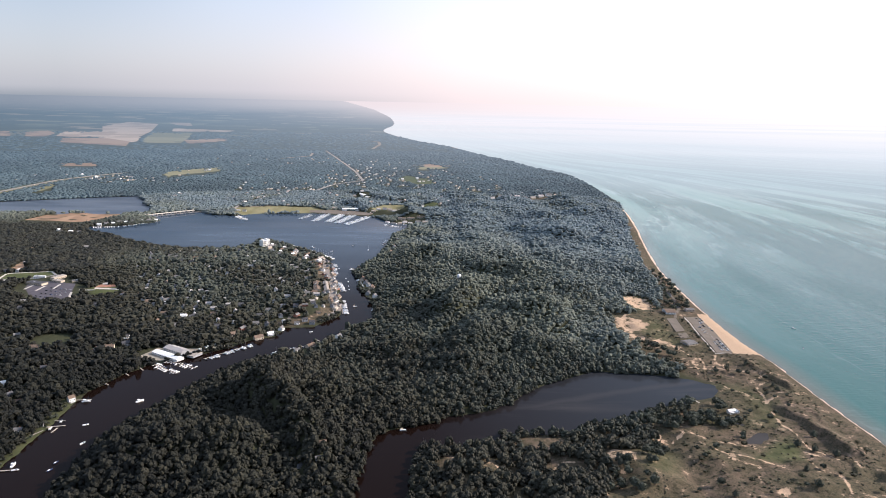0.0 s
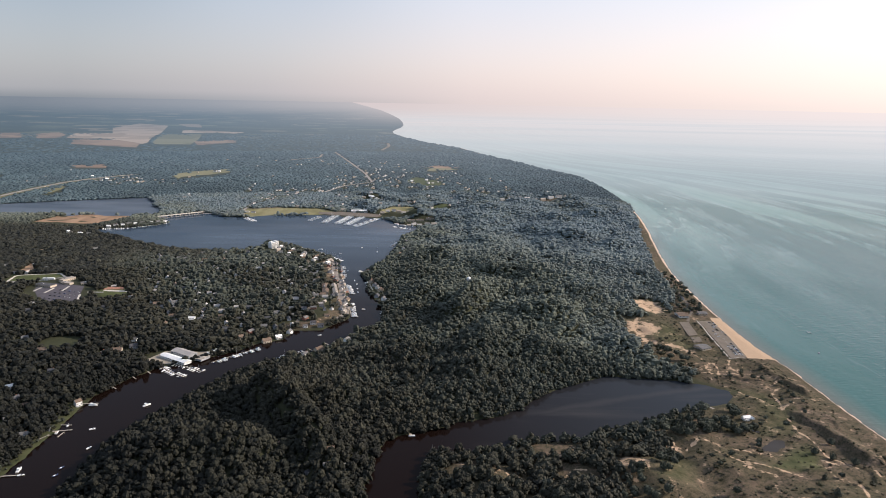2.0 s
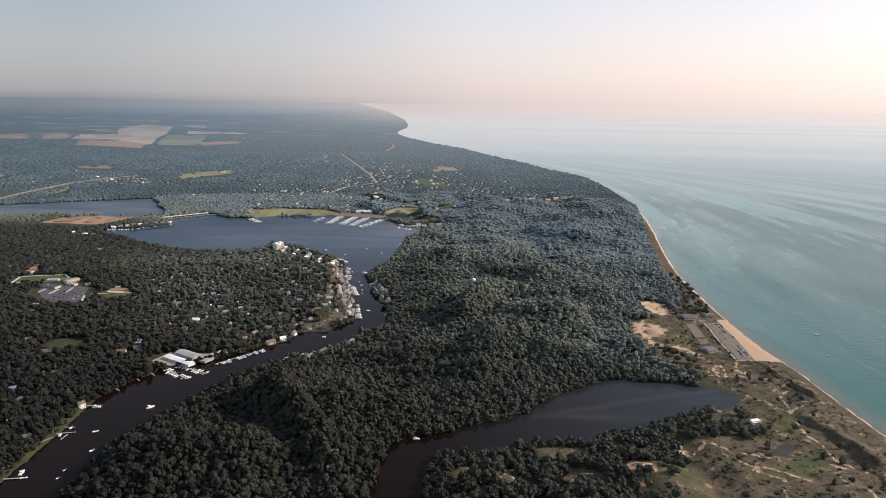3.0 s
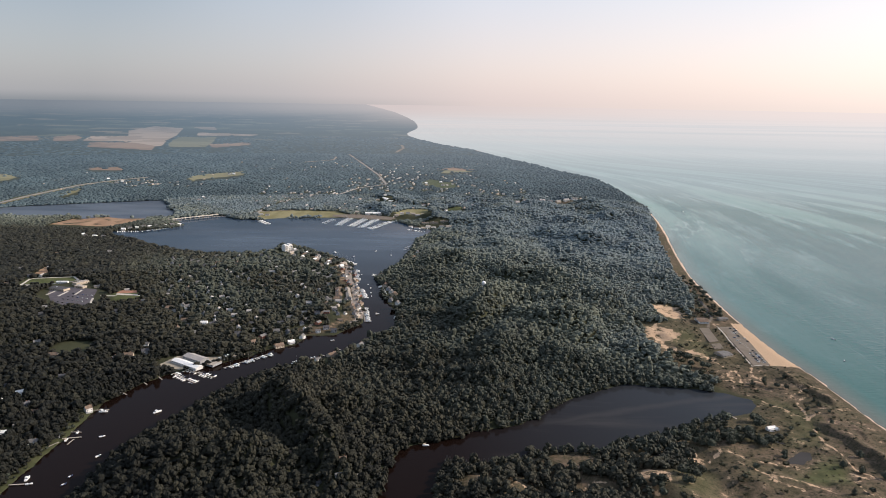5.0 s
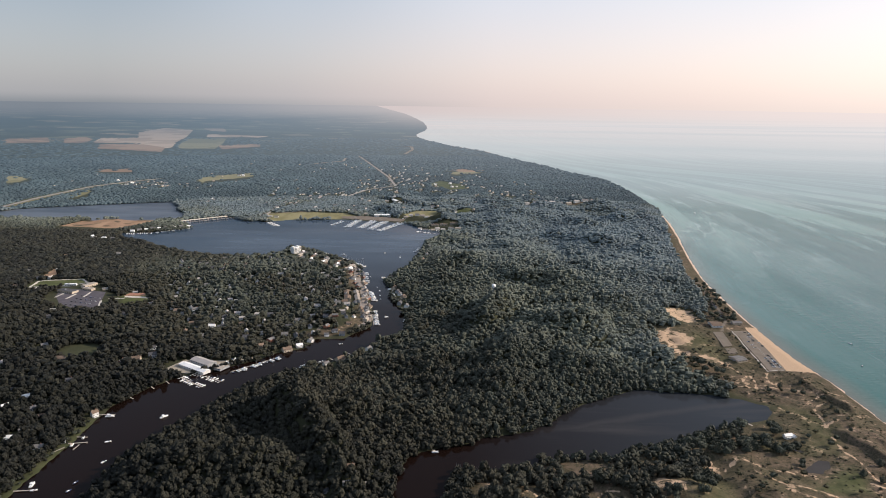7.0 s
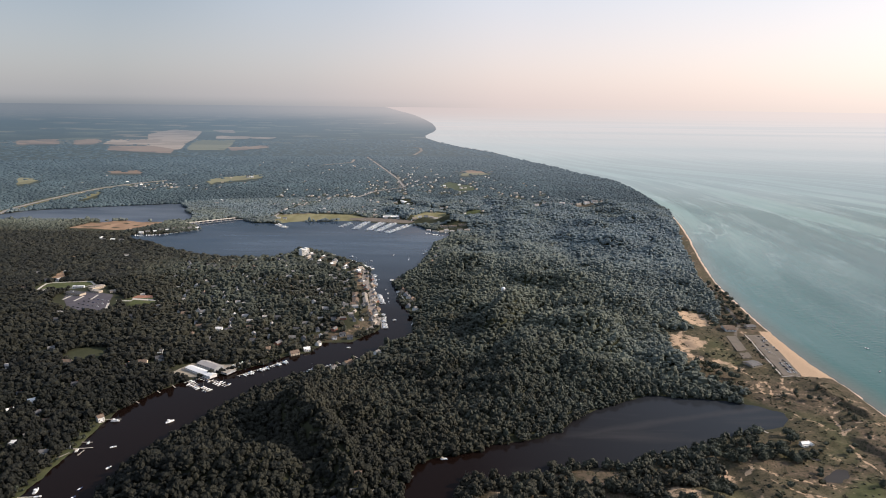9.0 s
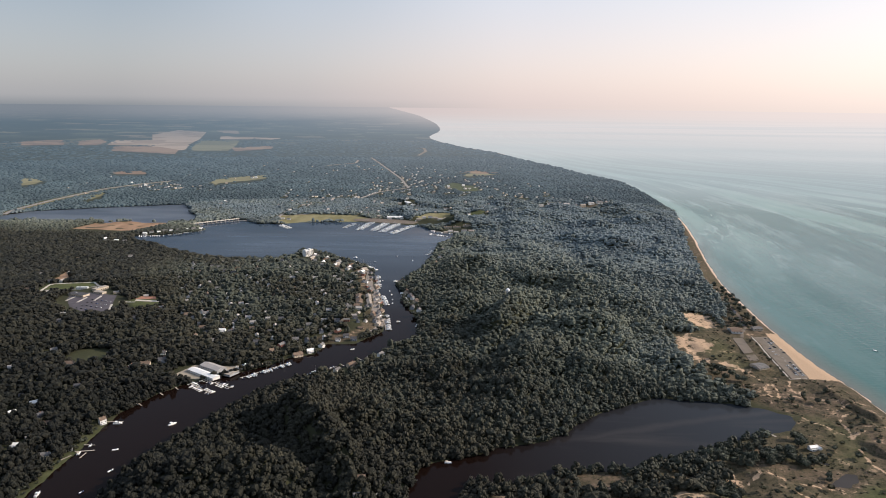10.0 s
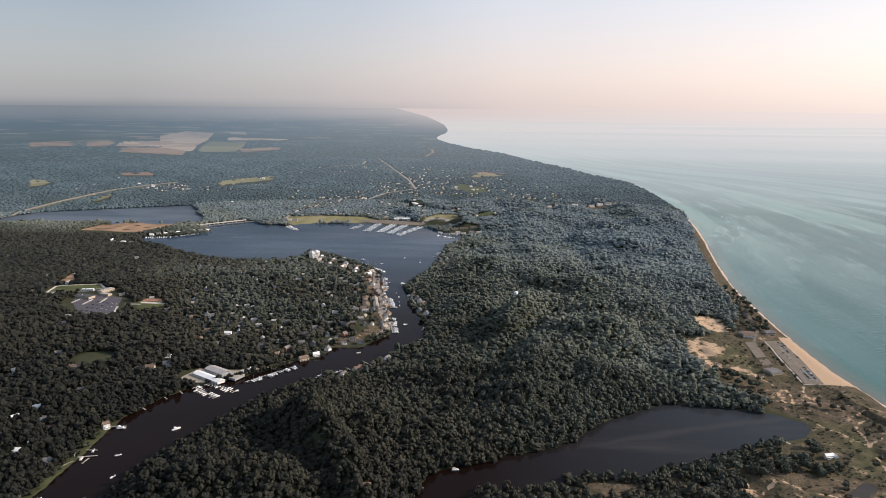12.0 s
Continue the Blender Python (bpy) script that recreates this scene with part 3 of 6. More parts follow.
ROADS = {
    "highway": ([(-1775, 2720), (-1797, 2870), (-1808, 3119), (-1798, 3369), (-1785, 3563), (-1715, 3760), (-1600, 3960)], 18),
    "main_street": ([(-555, 3202), (-478, 3270), (-402, 3581), (-361, 3649), (-271, 3771)], 11),
    "county_road": ([(-728, 5888), (-532, 5050), (-347, 4230), (-271, 3771)], 14),
    "side_road": ([(-944, 5079), (-775, 5328), (-797, 5610)], 16),
    "bend_road": ([(-431, 7287), (-358, 7208), (-325, 6766), (-362, 6196)], 26),
    "bridge_road": ([(-1000, 2500), (-969, 2539), (-833, 2669), (-720, 2680), (-700, 2800), (-640, 3100), (-610, 3150)], 10),
}
EYE_H, NEAR_END, REACH = 440.0, 3300.0, 1400.0
rng = np.random.default_rng(7)


def draw_in(x, y, z):
    """Beyond NEAR_END the backdrop is drawn in along the camera's sight lines, shaped to fit its view: 70 km of coast
    in a rim of 1.4 km.
    """
    d = np.hypot(x, y)
    u = np.maximum(d - NEAR_END, 0) / REACH
    dc = np.where(d > NEAR_END, NEAR_END + REACH * u / (1 + u), d)
    s = dc / np.maximum(d, 1)
    return x * s, y * s, EYE_H + (z - EYE_H) * s


def inside(poly, x, y):
    p = np.asarray(poly, float)
    hit = np.zeros(x.shape, bool)
    for (x0, y0), (x1, y1) in zip(p, np.roll(p, -1, 0)):
        if y0 != y1:
            hit ^= ((y0 > y) != (y1 > y)) & (x < (x1 - x0) * (y - y0) / (y1 - y0) + x0)
    return hit


def from_line(line, x, y, closed=False):
    """Distance to a polyline."""
    p = np.asarray(line, float)
    q = np.roll(p, -1, 0) if closed else p[1:]
    best = np.full(x.shape, 1e9)
    for (x0, y0), (x1, y1) in zip(p, q):
        dx, dy = x1 - x0, y1 - y0
        t = np.clip(((x - x0) * dx + (y - y0) * dy) / max(dx * dx + dy * dy, 1e-6), 0, 1)
        best = np.minimum(best, np.hypot(x - x0 - t * dx, y - y0 - t * dy))
    return best


def signed(poly, x, y):
    return np.where(inside(poly, x, y), -1, 1) * from_line(poly, x, y, True)


coast_y, coast_x = np.array([p[1] for p in COAST], float), np.array([p[0] for p in COAST], float)


def from_coast(x, y):
    """Metres inland from the great lake's shore; negative out on the water."""
    return np.where(x > np.interp(y, coast_y, coast_x), -1, 1) * from_line(COAST, x, y)


WATERS = (RIVER_POLY, UPPER_LAKE, LAGOON, POND)


def wobble(x, y, size, seed=0.0):
    """Smooth unevenness between -1 and 1, of about that size in metres."""
    a, b = x / size * 6.283, y / size * 6.283
    return (np.sin(a * 0.83 + 1.3 * seed + 0.9 * np.sin(b * 0.61 + seed)) + np.sin(b * 0.91 + 2.1 * seed + 0.8 * np.sin(a * 0.57 + 2 * seed)) + np.sin((a + b) * 0.47 + seed)) / 3


def from_water(x, y):
    """Metres from the nearest shore; negative in the water."""
    d = from_coast(x, y)
    for w in WATERS:
        d = np.minimum(d, signed(w, x, y))
    return d + np.where(np.hypot(x, y) < 3000, 2.0 * wobble(x, y, 37, 3) + 1.2 * wobble(x, y, 15, 5), 0) + np.where((y > 2500) & (x < -980) & (np.hypot(x, y) < NEAR_END + 200), 13 * wobble(x, y, 150, 6) + 7 * wobble(x, y, 58, 2), 0)


HILLS = [  # x, y, height, half-widths along and across, turn
    (116, 1425, 56, 170, 33, 72), (-166, 860, 48, 120, 27, -62), (-275, 770, 30, 110, 60, 10), (128, 1165, 42, 190, 52, 76), (-120, 800, 18, 60, 45, 0),
    (250, 1330, 30, 160, 90, 60), (330, 1650, 34, 230, 110, 80), (150, 1900, 26, 260, 130, 70), (480, 2250, 30, 330, 130, 95), (300, 2700, 30, 380, 180, 60),
    (700, 2850, 26, 300, 110, 100), (-640, 1000, 16, 170, 110, 80), (-850, 1250, 22, 260, 110, 100), (-760, 1330, 14, 120, 80, 0), (215, 1130, 20, 90, 50, 40),
]


LEVEL = [(LOT, 3.4), (LOT_SMALL, 4.2), (BOATYARD, 1.6), (MARINA_YARD, 2.0), (SCHOOL, 12.0), (BALL_FIELD, 12.0), (PARK, 2.2), (PARK_SMALL, 3.0), (BEACH_SAND, 1.6), ([(505, 1215), (540, 1220), (545, 1262), (510, 1258)], 4.4), ([(500, 1172), (535, 1180), (536, 1212), (505, 1205)], 4.3), ([(528, 1364), (612, 1386), (614, 1420), (532, 1410)], 5.2)]


def land_height(x, y, d):
    h = np.minimum(d * 0.10, 1.4) + np.clip((d - 10) / 160, 0, 1) * 5.0
    hills = np.zeros(x.shape)
    for hx, hy, hh, a, b, turn in HILLS:
        c, s = math.cos(radians(turn)), math.sin(radians(turn))
        u, v = (x - hx) * c + (y - hy) * s, -(x - hx) * s + (y - hy) * c
        hills = np.maximum(hills, hh * np.exp(-((u / a) ** 2 + (v / b) ** 2)))
    rough = (17 * wobble(x, y, 175, 1) + 9 * wobble(x, y, 82, 2)) * np.where(y < 1700, np.interp(x, (350, 450), (1.0, 0.35)), 1.0)
    west = np.clip((x + 380) / 120, 0, 1)
    h = h + np.clip(d / 45, 0, 1) * (hills + np.maximum(rough, -5) * west * np.clip((d - 15) / 90, 0, 1))
    # foredune along the open beach, with blown hollows behind it
    c = from_coast(x, y)
    dunes = np.clip((1160 - y) / 60, 0, 1) * np.clip(d / 25, 0, 1)
    crest = 62 + 14 * wobble(x, y, 120, 4)
    h = h + dunes * ((3.2 + 2.0 * wobble(x, y, 75, 11)) * np.exp(-((c - crest) / 14) ** 2) + 2.0 * np.exp(-((c - crest - 52) / 14) ** 2) * (0.6 + 0.4 * wobble(x, y, 90, 6)) + 1.6 * wobble(x, y, 46, 7) * np.clip((c - 30) / 40, 0, 1))
    for b in BLOWOUTS:
        m = (np.abs(x - b[0][0]) < 120) & (np.abs(y - b[0][1]) < 160)
        if m.any():
            h[m] += 2.2 * wobble(x[m], y[m], 27, 31) * np.clip(0.8 - signed(b, x[m], y[m]) / 20, 0, 1)
    h = h + np.clip((1500 - y) / 60, 0, 1) * np.clip((x - 230) / 60, 0, 1) * np.clip((d - 6) / 14, 0, 1) * np.clip((c - 14) / 20, 0, 1) * (0.9 * wobble(x, y, 27, 41) + 0.6 * wobble(x, y, 15, 43))
    for tall, line in LEE_RIDGES:
        p = np.asarray(line, float)
        m = (y > p[:, 1].min() - 40) & (y < p[:, 1].max() + 40) & (np.abs(x - p[:, 0].mean()) < 120)
        if m.any():
            u = x[m] - np.interp(y[m], p[::-1, 1], p[::-1, 0]) + 2.5 * wobble(x[m], y[m], 40, 21)
            end = np.clip(np.minimum(y[m] - p[:, 1].min() + 14, p[:, 1].max() + 14 - y[m]) / 24, 0, 1) * (0.75 + 0.3 * wobble(x[m], y[m], 85, 22))
            h[m] += tall * end * np.where(u < 0, np.clip(1 + u / (tall * 0.65), 0, 1), np.exp(-(u / 15) ** 2))
    for poly, z in LEVEL:
        p = np.asarray(poly, float)
        m = (x > p[:, 0].min() - 30) & (x < p[:, 0].max() + 30) & (y > p[:, 1].min() - 30) & (y < p[:, 1].max() + 30)
        if m.any():
            w = np.clip(0.75 - signed(poly, x[m], y[m]) / 14, 0, 1)
            h[m] = h[m] * (1 - w) + np.minimum(z, np.maximum(d[m], 0) * 0.12 + 0.1) * w
    return np.where(d < 0, np.maximum(d * 0.10, -4.0) - 0.05, h)


def height(x, y):
    x, y = np.asarray(x, float), np.asarray(y, float)
    return land_height(x, y, from_water(x, y))


def height_at(x, y):
    return float(height(np.array([x]), np.array([y]))[0])


def build_mesh(name, verts, faces, material, smooth=False, attrs=(), colours=()):
    """A mesh from arrays: verts (n, 3), faces (m, 3 or 4); attrs: (name, value per vertex)."""
    me = bpy.data.meshes.new(name)
    n, (m, k) = len(verts), faces.shape
    me.vertices.add(n)
    me.vertices.foreach_set("co", np.ascontiguousarray(verts, np.float32).ravel())
    me.loops.add(m * k)
    me.loops.foreach_set("vertex_index", np.ascontiguousarray(faces, np.int32).ravel())
    me.polygons.add(m)
    me.polygons.foreach_set("loop_start", np.arange(0, m * k, k, dtype=np.int32))
    me.polygons.foreach_set("loop_total", np.full(m, k, np.int32))
    me.polygons.foreach_set("use_smooth", np.full(m, smooth))
    for an, av in attrs:
        me.attributes.new(an, "FLOAT", "POINT").data.foreach_set("value", np.ascontiguousarray(av, np.float32))
    for an, av in colours:
        me.attributes.new(an, "FLOAT_COLOR", "POINT").data.foreach_set("color", np.ascontiguousarray(av, np.float32).ravel())
    me.materials.append(material)
    me.update(calc_edges=True)
    return me


def polar_grid(azimuths, radii):
    a, r = np.meshgrid(np.radians(azimuths), radii, indexing="ij")
    idx = np.arange(a.size).reshape(a.shape)
    f = np.stack([idx[:-1, :-1], idx[:-1, 1:], idx[1:, 1:], idx[1:, :-1]], -1).reshape(-1, 4)
    return (r * np.sin(a)).ravel(), (r * np.cos(a)).ravel(), f[:, ::-1]


def used_only(v, f, extra):
    keep = np.unique(f)
    back = np.zeros(len(v), np.int64)
    back[keep] = np.arange(len(keep))
    return v[keep], back[f], [e[keep] for e in extra]


def reach_of(x, y):
    d = np.hypot(x, y)
    return np.clip(1 - np.exp(-np.maximum(d - NEAR_END, 0) / 9000), 0, 1)


# ---- ground: one sheet from under the drone to the horizon, its far rim as the backdrop ----
SAND_PATHS = [[(383, 790), (393, 786), (405, 771), (413, 769), (444, 751), (462, 738)], [(372, 835), (398, 818), (440, 801), (480, 800)], [(325, 822), (345, 806), (372, 835)], [(535, 931), (542, 956), (546, 985), (562, 1006), (585, 1020)], [(535, 931), (561, 950)], [(563, 1024), (605, 1055)],
              [(255, 768), (262, 755), (280, 758)], [(160, 738), (176, 744), (190, 757), (205, 752)], [(90, 752), (100, 742), (122, 728)], [(470, 1075), (494, 1063), (540, 1070), (575, 1062)], [(402, 1372), (360, 1380)], [(440, 1225), (480, 1180), (500, 1120)],
              [(507, 1124), (504, 1087), (494, 1063)], [(523, 859), (528, 833), (526, 795), (545, 761)], [(504, 765), (502, 735), (519, 724), (524, 717), (510, 678)], [(530, 905), (522, 857)], [(500, 1000), (520, 960), (535, 931)], [(458, 1073), (480, 1090), (507, 1124)], [(545, 1140), (530, 1110), (540, 1070)]]


def ground_sheet(nm, azimuths, radii, material, label):
    x, y, f = polar_grid(azimuths, radii)
    d = from_water(x, y)
    far = np.hypot(x, y) > NEAR_END + 1
    z = land_height(x, y, d)
    z = np.where(far, np.clip(d * 0.012, -8.0, 3.0), z)

    def soft(poly, w=6.0):
        return np.clip(0.5 - signed(poly, x, y) / w, 0, 1)

    cover = np.zeros((len(x), 4))
    crop = np.zeros((len(x), 4))
    cover[:, 3] = crop[:, 3] = 1
    c = from_coast(x, y)
    if far.sum() < len(x) / 2:
        cover[:, 2] = np.maximum.reduce([soft(OPEN_DUNE, 20), soft(SOUTH_WOODS, 20), soft(CLEARING), soft(CAMPUS), soft(MARSH, 15), soft(TOWN, 10) * (d < 42) * (x > -430)])
        strand = np.where(y > 1400, 5.0, 2.5) + 1.6 * wobble(x, y, 180, 8)
        paths = np.maximum.reduce([np.clip(1.1 - from_line(p, x, y) / 4.5, 0, 1) for p in SAND_PATHS])
        cover[:, 3] = np.clip(0.5 + (strand - c) / 40, 0, 1)
        cover[:, 0] = np.maximum.reduce([soft(BEACH_SAND, 8), 0.62 * paths, 0.33 * soft(BARE, 30)] + [0.64 * soft(b, 26) for b in BLOWOUTS] + [0.56 * soft(b, 9) for b in SLIDES])
        crop[:, 2] = np.maximum(soft(MARSH, 15) * np.clip(0.95 - 0.9 * np.maximum(wobble(x, y, 46, 3), 0.6 * wobble(x, y, 130, 6)), 0, 1), soft(CLEAR_WEST, 8))
        crop[:, 1] = np.maximum.reduce([soft(REED_SHORE, 20), soft(PARK, 12), soft(PARK_SMALL, 12)])
        cover[:, 1] = np.maximum.reduce([soft(p, 8) * (0.14 if p is LAWN else 0.5 if p is WEST_LAWN else 1.0) for p in (SCHOOL_FIELD, BALL_FIELD, LAWN, PARK, PARK_SMALL, WEST_LAWN, RIDGE_CUT)] + [0.38 * soft(p, 25) for p in (*MEADOWS, HOLLOW)] + [0.75 * soft(DARK_MEADOW, 14)] + [0.7 * soft(MARSH, 15) * (wobble(x, y, 90, 3) > 0.45)])
    else:
        cover[:, 3] = np.clip(0.5 + (9 - c) / 120, 0, 1)
        cover[:, 1] = np.maximum(soft(CLEAR_EAST, 40), np.clip(1.3 - from_line(ROADS["highway"][0], x, y) / 28, 0, 1))
        for k, name in enumerate(("wheat", "pasture", "soil")):
            crop[:, k] = np.maximum.reduce([soft(p, 60) for p in FARM_FIELDS[name]])
        crop[:, 1] = np.maximum(crop[:, 1], np.clip(1.1 - from_line(ROADS["highway"][0], x, y) / 34, 0, 1))
    px, py, pz = draw_in(x, y, z)
    f = f[(d[f] > -250).any(1) | (np.abs(x[f]) > 1.2 * y[f]).all(1)]
    v, f, (rch, cover, crop, km) = used_only(np.stack([px, py, pz], 1), f, [reach_of(x, y), cover, crop, np.stack([x, y, 0 * x], 1) / 1000])
    me = build_mesh(nm, v, f, material, True, [("reach", rch)], [("cover", cover), ("crop", crop)])
    me.attributes.new("plan_km", "FLOAT_VECTOR", "POINT").data.foreach_set("vector", np.ascontiguousarray(km, np.float32).ravel())
    ob = new(nm, me)
    tagged(ob, label, "ground" if nm == "ground" else "backdrop", kind="structure")


around = np.concatenate([np.arange(-180, -46, 4.0), np.arange(-46, 24, 0.29), np.arange(24, 37, 0.14), np.arange(37, 46, 0.29), np.arange(46, 180.1, 4.0)])
ground_sheet("ground", around, np.concatenate([[1.0, 150, 300, 420], np.geomspace(500, 640, 30, False), np.geomspace(640, 1180, 140, False), np.geomspace(1180, NEAR_END, 160)]), GROUND, "wooded lowland, dunes and lawns, dry and uneven")
around = np.concatenate([np.arange(-180, -46, 4.0), np.arange(-46, 46, 0.2), np.arange(46, 180.1, 4.0)])
ground_sheet("backdrop_land", around, np.geomspace(NEAR_END - 2, 90000, 200), FAR_GROUND, "hazy wooded plain with pale fields running to the skyline")

# ---- water ----
def water_sheet(nm, label, azimuths, radii, material, lake, upper=None):
    x, y, f = polar_grid(azimuths, radii)
    c, d = from_coast(x, y), from_water(x, y)
    at_lake = (c[f] < 60).all(1)
    f = f[at_lake & (c[f].min(1) < 30)] if lake else f[~at_lake & (d[f].min(1) < 40)]
    if upper is not None:
        f = f[((x[f].mean(1) < -925 - 0.45 * (y[f].mean(1) - 2560)) & (y[f].mean(1) > 2440 + 0.75 * np.maximum(x[f].mean(1) + 1080, 0))) == upper]
    px, py, pz = draw_in(x, y, np.zeros_like(x))
    off = np.maximum(-c, 0)
    flow = np.stack([14.0 * off / (600 + np.abs(6200 - np.minimum(y, 5600))), y / 2100, 0 * x], 1)
    v, f, (s, rch, km, flow) = used_only(np.stack([px, py, pz], 1), f, [np.clip(-c / 900, 0, 1), reach_of(x, y), np.stack([x, y, 0 * x], 1) / 1000, flow])
    me = build_mesh(nm, v, f, material, True, [("shore", s), ("reach", rch)])
    me.attributes.new("plan_km", "FLOAT_VECTOR", "POINT").data.foreach_set("vector", np.ascontiguousarray(km, np.float32).ravel())
    me.attributes.new("flow", "FLOAT_VECTOR", "POINT").data.foreach_set("vector", np.ascontiguousarray(flow, np.float32).ravel())
    tagged(new(nm, me), label, "backdrop" if nm.startswith("backdrop") else "water", kind="structure")


water_round = np.concatenate([np.arange(-180, -46, 4.0), np.arange(-46, 46, 0.4), np.arange(46, 180.1, 4.0)])
water_reach = np.concatenate([[1.0, 200, 400], np.geomspace(500, NEAR_END, 170)])
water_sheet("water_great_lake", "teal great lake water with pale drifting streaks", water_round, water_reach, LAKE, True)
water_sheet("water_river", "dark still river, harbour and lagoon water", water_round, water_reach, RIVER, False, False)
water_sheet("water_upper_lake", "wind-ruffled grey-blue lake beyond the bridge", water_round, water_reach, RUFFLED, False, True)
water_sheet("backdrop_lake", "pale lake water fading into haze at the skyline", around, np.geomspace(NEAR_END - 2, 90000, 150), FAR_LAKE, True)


# ---- woods ----
def ico(level):
    bm = bmesh.new()
    bmesh.ops.create_icosphere(bm, subdivisions=level, radius=1)
    v = np.array([w.co for w in bm.verts])
    f = np.array([[w.index for w in p.verts] for p in bm.faces])
    bm.free()
    return v, f


def crown(level, lumps, clumps, seed, flat=0.75, tall=False):
    """A crown of unit radius about its middle: a lumpy core set round with loose leaf clumps."""
    g = np.random.default_rng(seed)
    v, f = ico(level)
    c = g.normal(size=(lumps, 3))
    c /= np.linalg.norm(c, axis=1, keepdims=True)
    near_lump = (v @ c.T).max(1)
    v = v * (0.62 + 0.36 * np.clip((near_lump - 0.5) * 2, 0, 1) + g.uniform(-0.07, 0.07, len(v)))[:, None]
    v[:, 2] *= flat
    v[v[:, 2] < -0.35, 2] = -0.35
    if tall:
        v[:, :2] *= (1.0 - 0.55 * np.clip(v[:, 2:] + 0.2, 0, 1))
    if clumps:
        d = g.normal(size=(clumps, 3))
        d[:, 2] = np.abs(d[:, 2]) * 0.9 - 0.15
        d /= np.linalg.norm(d, axis=1, keepdims=True)
        r = 0.70 + 0.30 * np.clip(((d @ c.T).max(1) - 0.5) * 2, 0, 1) + g.uniform(-0.02, 0.10, clumps)
        p = d * r[:, None] * (1, 1, flat)
        tri = g.normal(size=(clumps, 3, 3)) * 0.17
        tri -= tri.mean(1, keepdims=True)
        tv = (p[:, None] + tri).reshape(-1, 3)
        f = np.concatenate([f, len(v) + np.arange(clumps * 3).reshape(-1, 3)])
        v = np.concatenate([v, tv])
    return v, f


def lobed_crown(lobes, clumps, seed, tall=1.0, lobe=(0.34, 0.50), flake=0.11):
    """A domed crown of unequal lobes, piled from a skirt up to a rounded top and set with loose leaf clumps."""
    g = np.random.default_rng(seed)
    v0, f0 = ico(1)
    f0 = f0[v0[f0].mean(1)[:, 2] > -0.5]
    vs, fs = [], []
    for i in range(lobes):
        u = (i + 0.5) / lobes
        a = i * 2.4 + g.uniform(-0.5, 0.5)
        d = 0.70 * math.sqrt(1 - u) * g.uniform(0.8, 1.15)
        r = g.uniform(*lobe) * (1.15 if i == lobes - 1 else 1.0)
        at = np.array([d * math.cos(a), d * math.sin(a), (-0.30 + 0.95 * u + g.uniform(-0.12, 0.12)) * tall])
        vs.append(v0 * g.uniform(0.70, 1.26, (len(v0), 1)) * r * (1, 1, g.uniform(0.85, 1.2) * tall) + at)
        fs.append(f0 + len(v0) * i)
    v, f = np.concatenate(vs), np.concatenate(fs)
    pick = g.integers(0, len(v), clumps)
    tri = g.normal(size=(clumps, 3, 3)) * flake
    tri -= tri.mean(1, keepdims=True)
    tv = (v[pick][:, None] * g.uniform(0.92, 1.06, (clumps, 1, 1)) + tri).reshape(-1, 3)
    f = np.concatenate([f, len(v) + np.arange(clumps * 3).reshape(-1, 3)])
    v = np.concatenate([v, tv])
    v[:, 2] = np.maximum(v[:, 2], -0.7)
    return v, f


def trunk_shape(sides=4):
    a = np.arange(sides) * 2 * math.pi / sides
    lo = np.stack([0.06 * np.cos(a), 0.06 * np.sin(a), np.full(sides, -1.9)], 1)
    hi = np.stack([0.035 * np.cos(a), 0.035 * np.sin(a), np.full(sides, -0.2)], 1)
    f = []
    for i in range(sides):
        j = (i + 1) % sides
        f += [(i, j, sides + j), (i, sides + j, sides + i)]
    return np.concatenate([lo, hi]), np.array(f)


def plant(name, shapes, x, y, z, r, label, material, tint, lift=1.0, far=False):
    """One object of many crowns, at ground height z with radius r."""
    which = rng.integers(0, len(shapes), len(x))
    turn = rng.uniform(0, 6.283, len(x))
    tall = np.clip(rng.normal(1.0, 0.11, len(x)), 0.7, 1.3) + 0.3 * (rng.uniform(size=len(x)) < 0.08)
    slim = rng.uniform(0.82, 1.15, len(x))
    vs, fs, ts, rs, n = [], [], [], [], 0
    for k, (v, f) in enumerate(shapes):
        m = np.flatnonzero(which == k)
        if not len(m):
            continue
        c, s = np.cos(turn[m])[:, None], np.sin(turn[m])[:, None]
        X = x[m][:, None] + r[m][:, None] * (v[None, :, 0] * c - v[None, :, 1] * s) * slim[m][:, None]
        Y = y[m][:, None] + r[m][:, None] * (v[None, :, 0] * s + v[None, :, 1] * c)
        rz = np.minimum(r[m], 11.0 if far else 7.8)[:, None]
        Z = z[m][:, None] + rz * (v[None, :, 2] + (lift[m][:, None] if np.ndim(lift) else lift)) * tall[m][:, None]
        if far:
            X, Y, Z = draw_in(X, Y, Z)
            rs.append(np.repeat(reach_of(x[m], y[m]), len(v)))
        vs.append(np.stack([X, Y, Z], -1).reshape(-1, 3))
        fs.append((f[None] + (n + np.arange(len(m)) * len(v))[:, None, None]).reshape(-1, 3))
        ts.append(np.repeat(tint[m], len(v)))
        n += len(m) * len(v)
    attrs = [("tint", np.concatenate(ts))] + ([("reach", np.concatenate(rs))] if far else [])
    ob = new(name, build_mesh(name, np.concatenate(vs), np.concatenate(fs), material, far, attrs))
    return tagged(ob, label, "trees", kind="stuff")


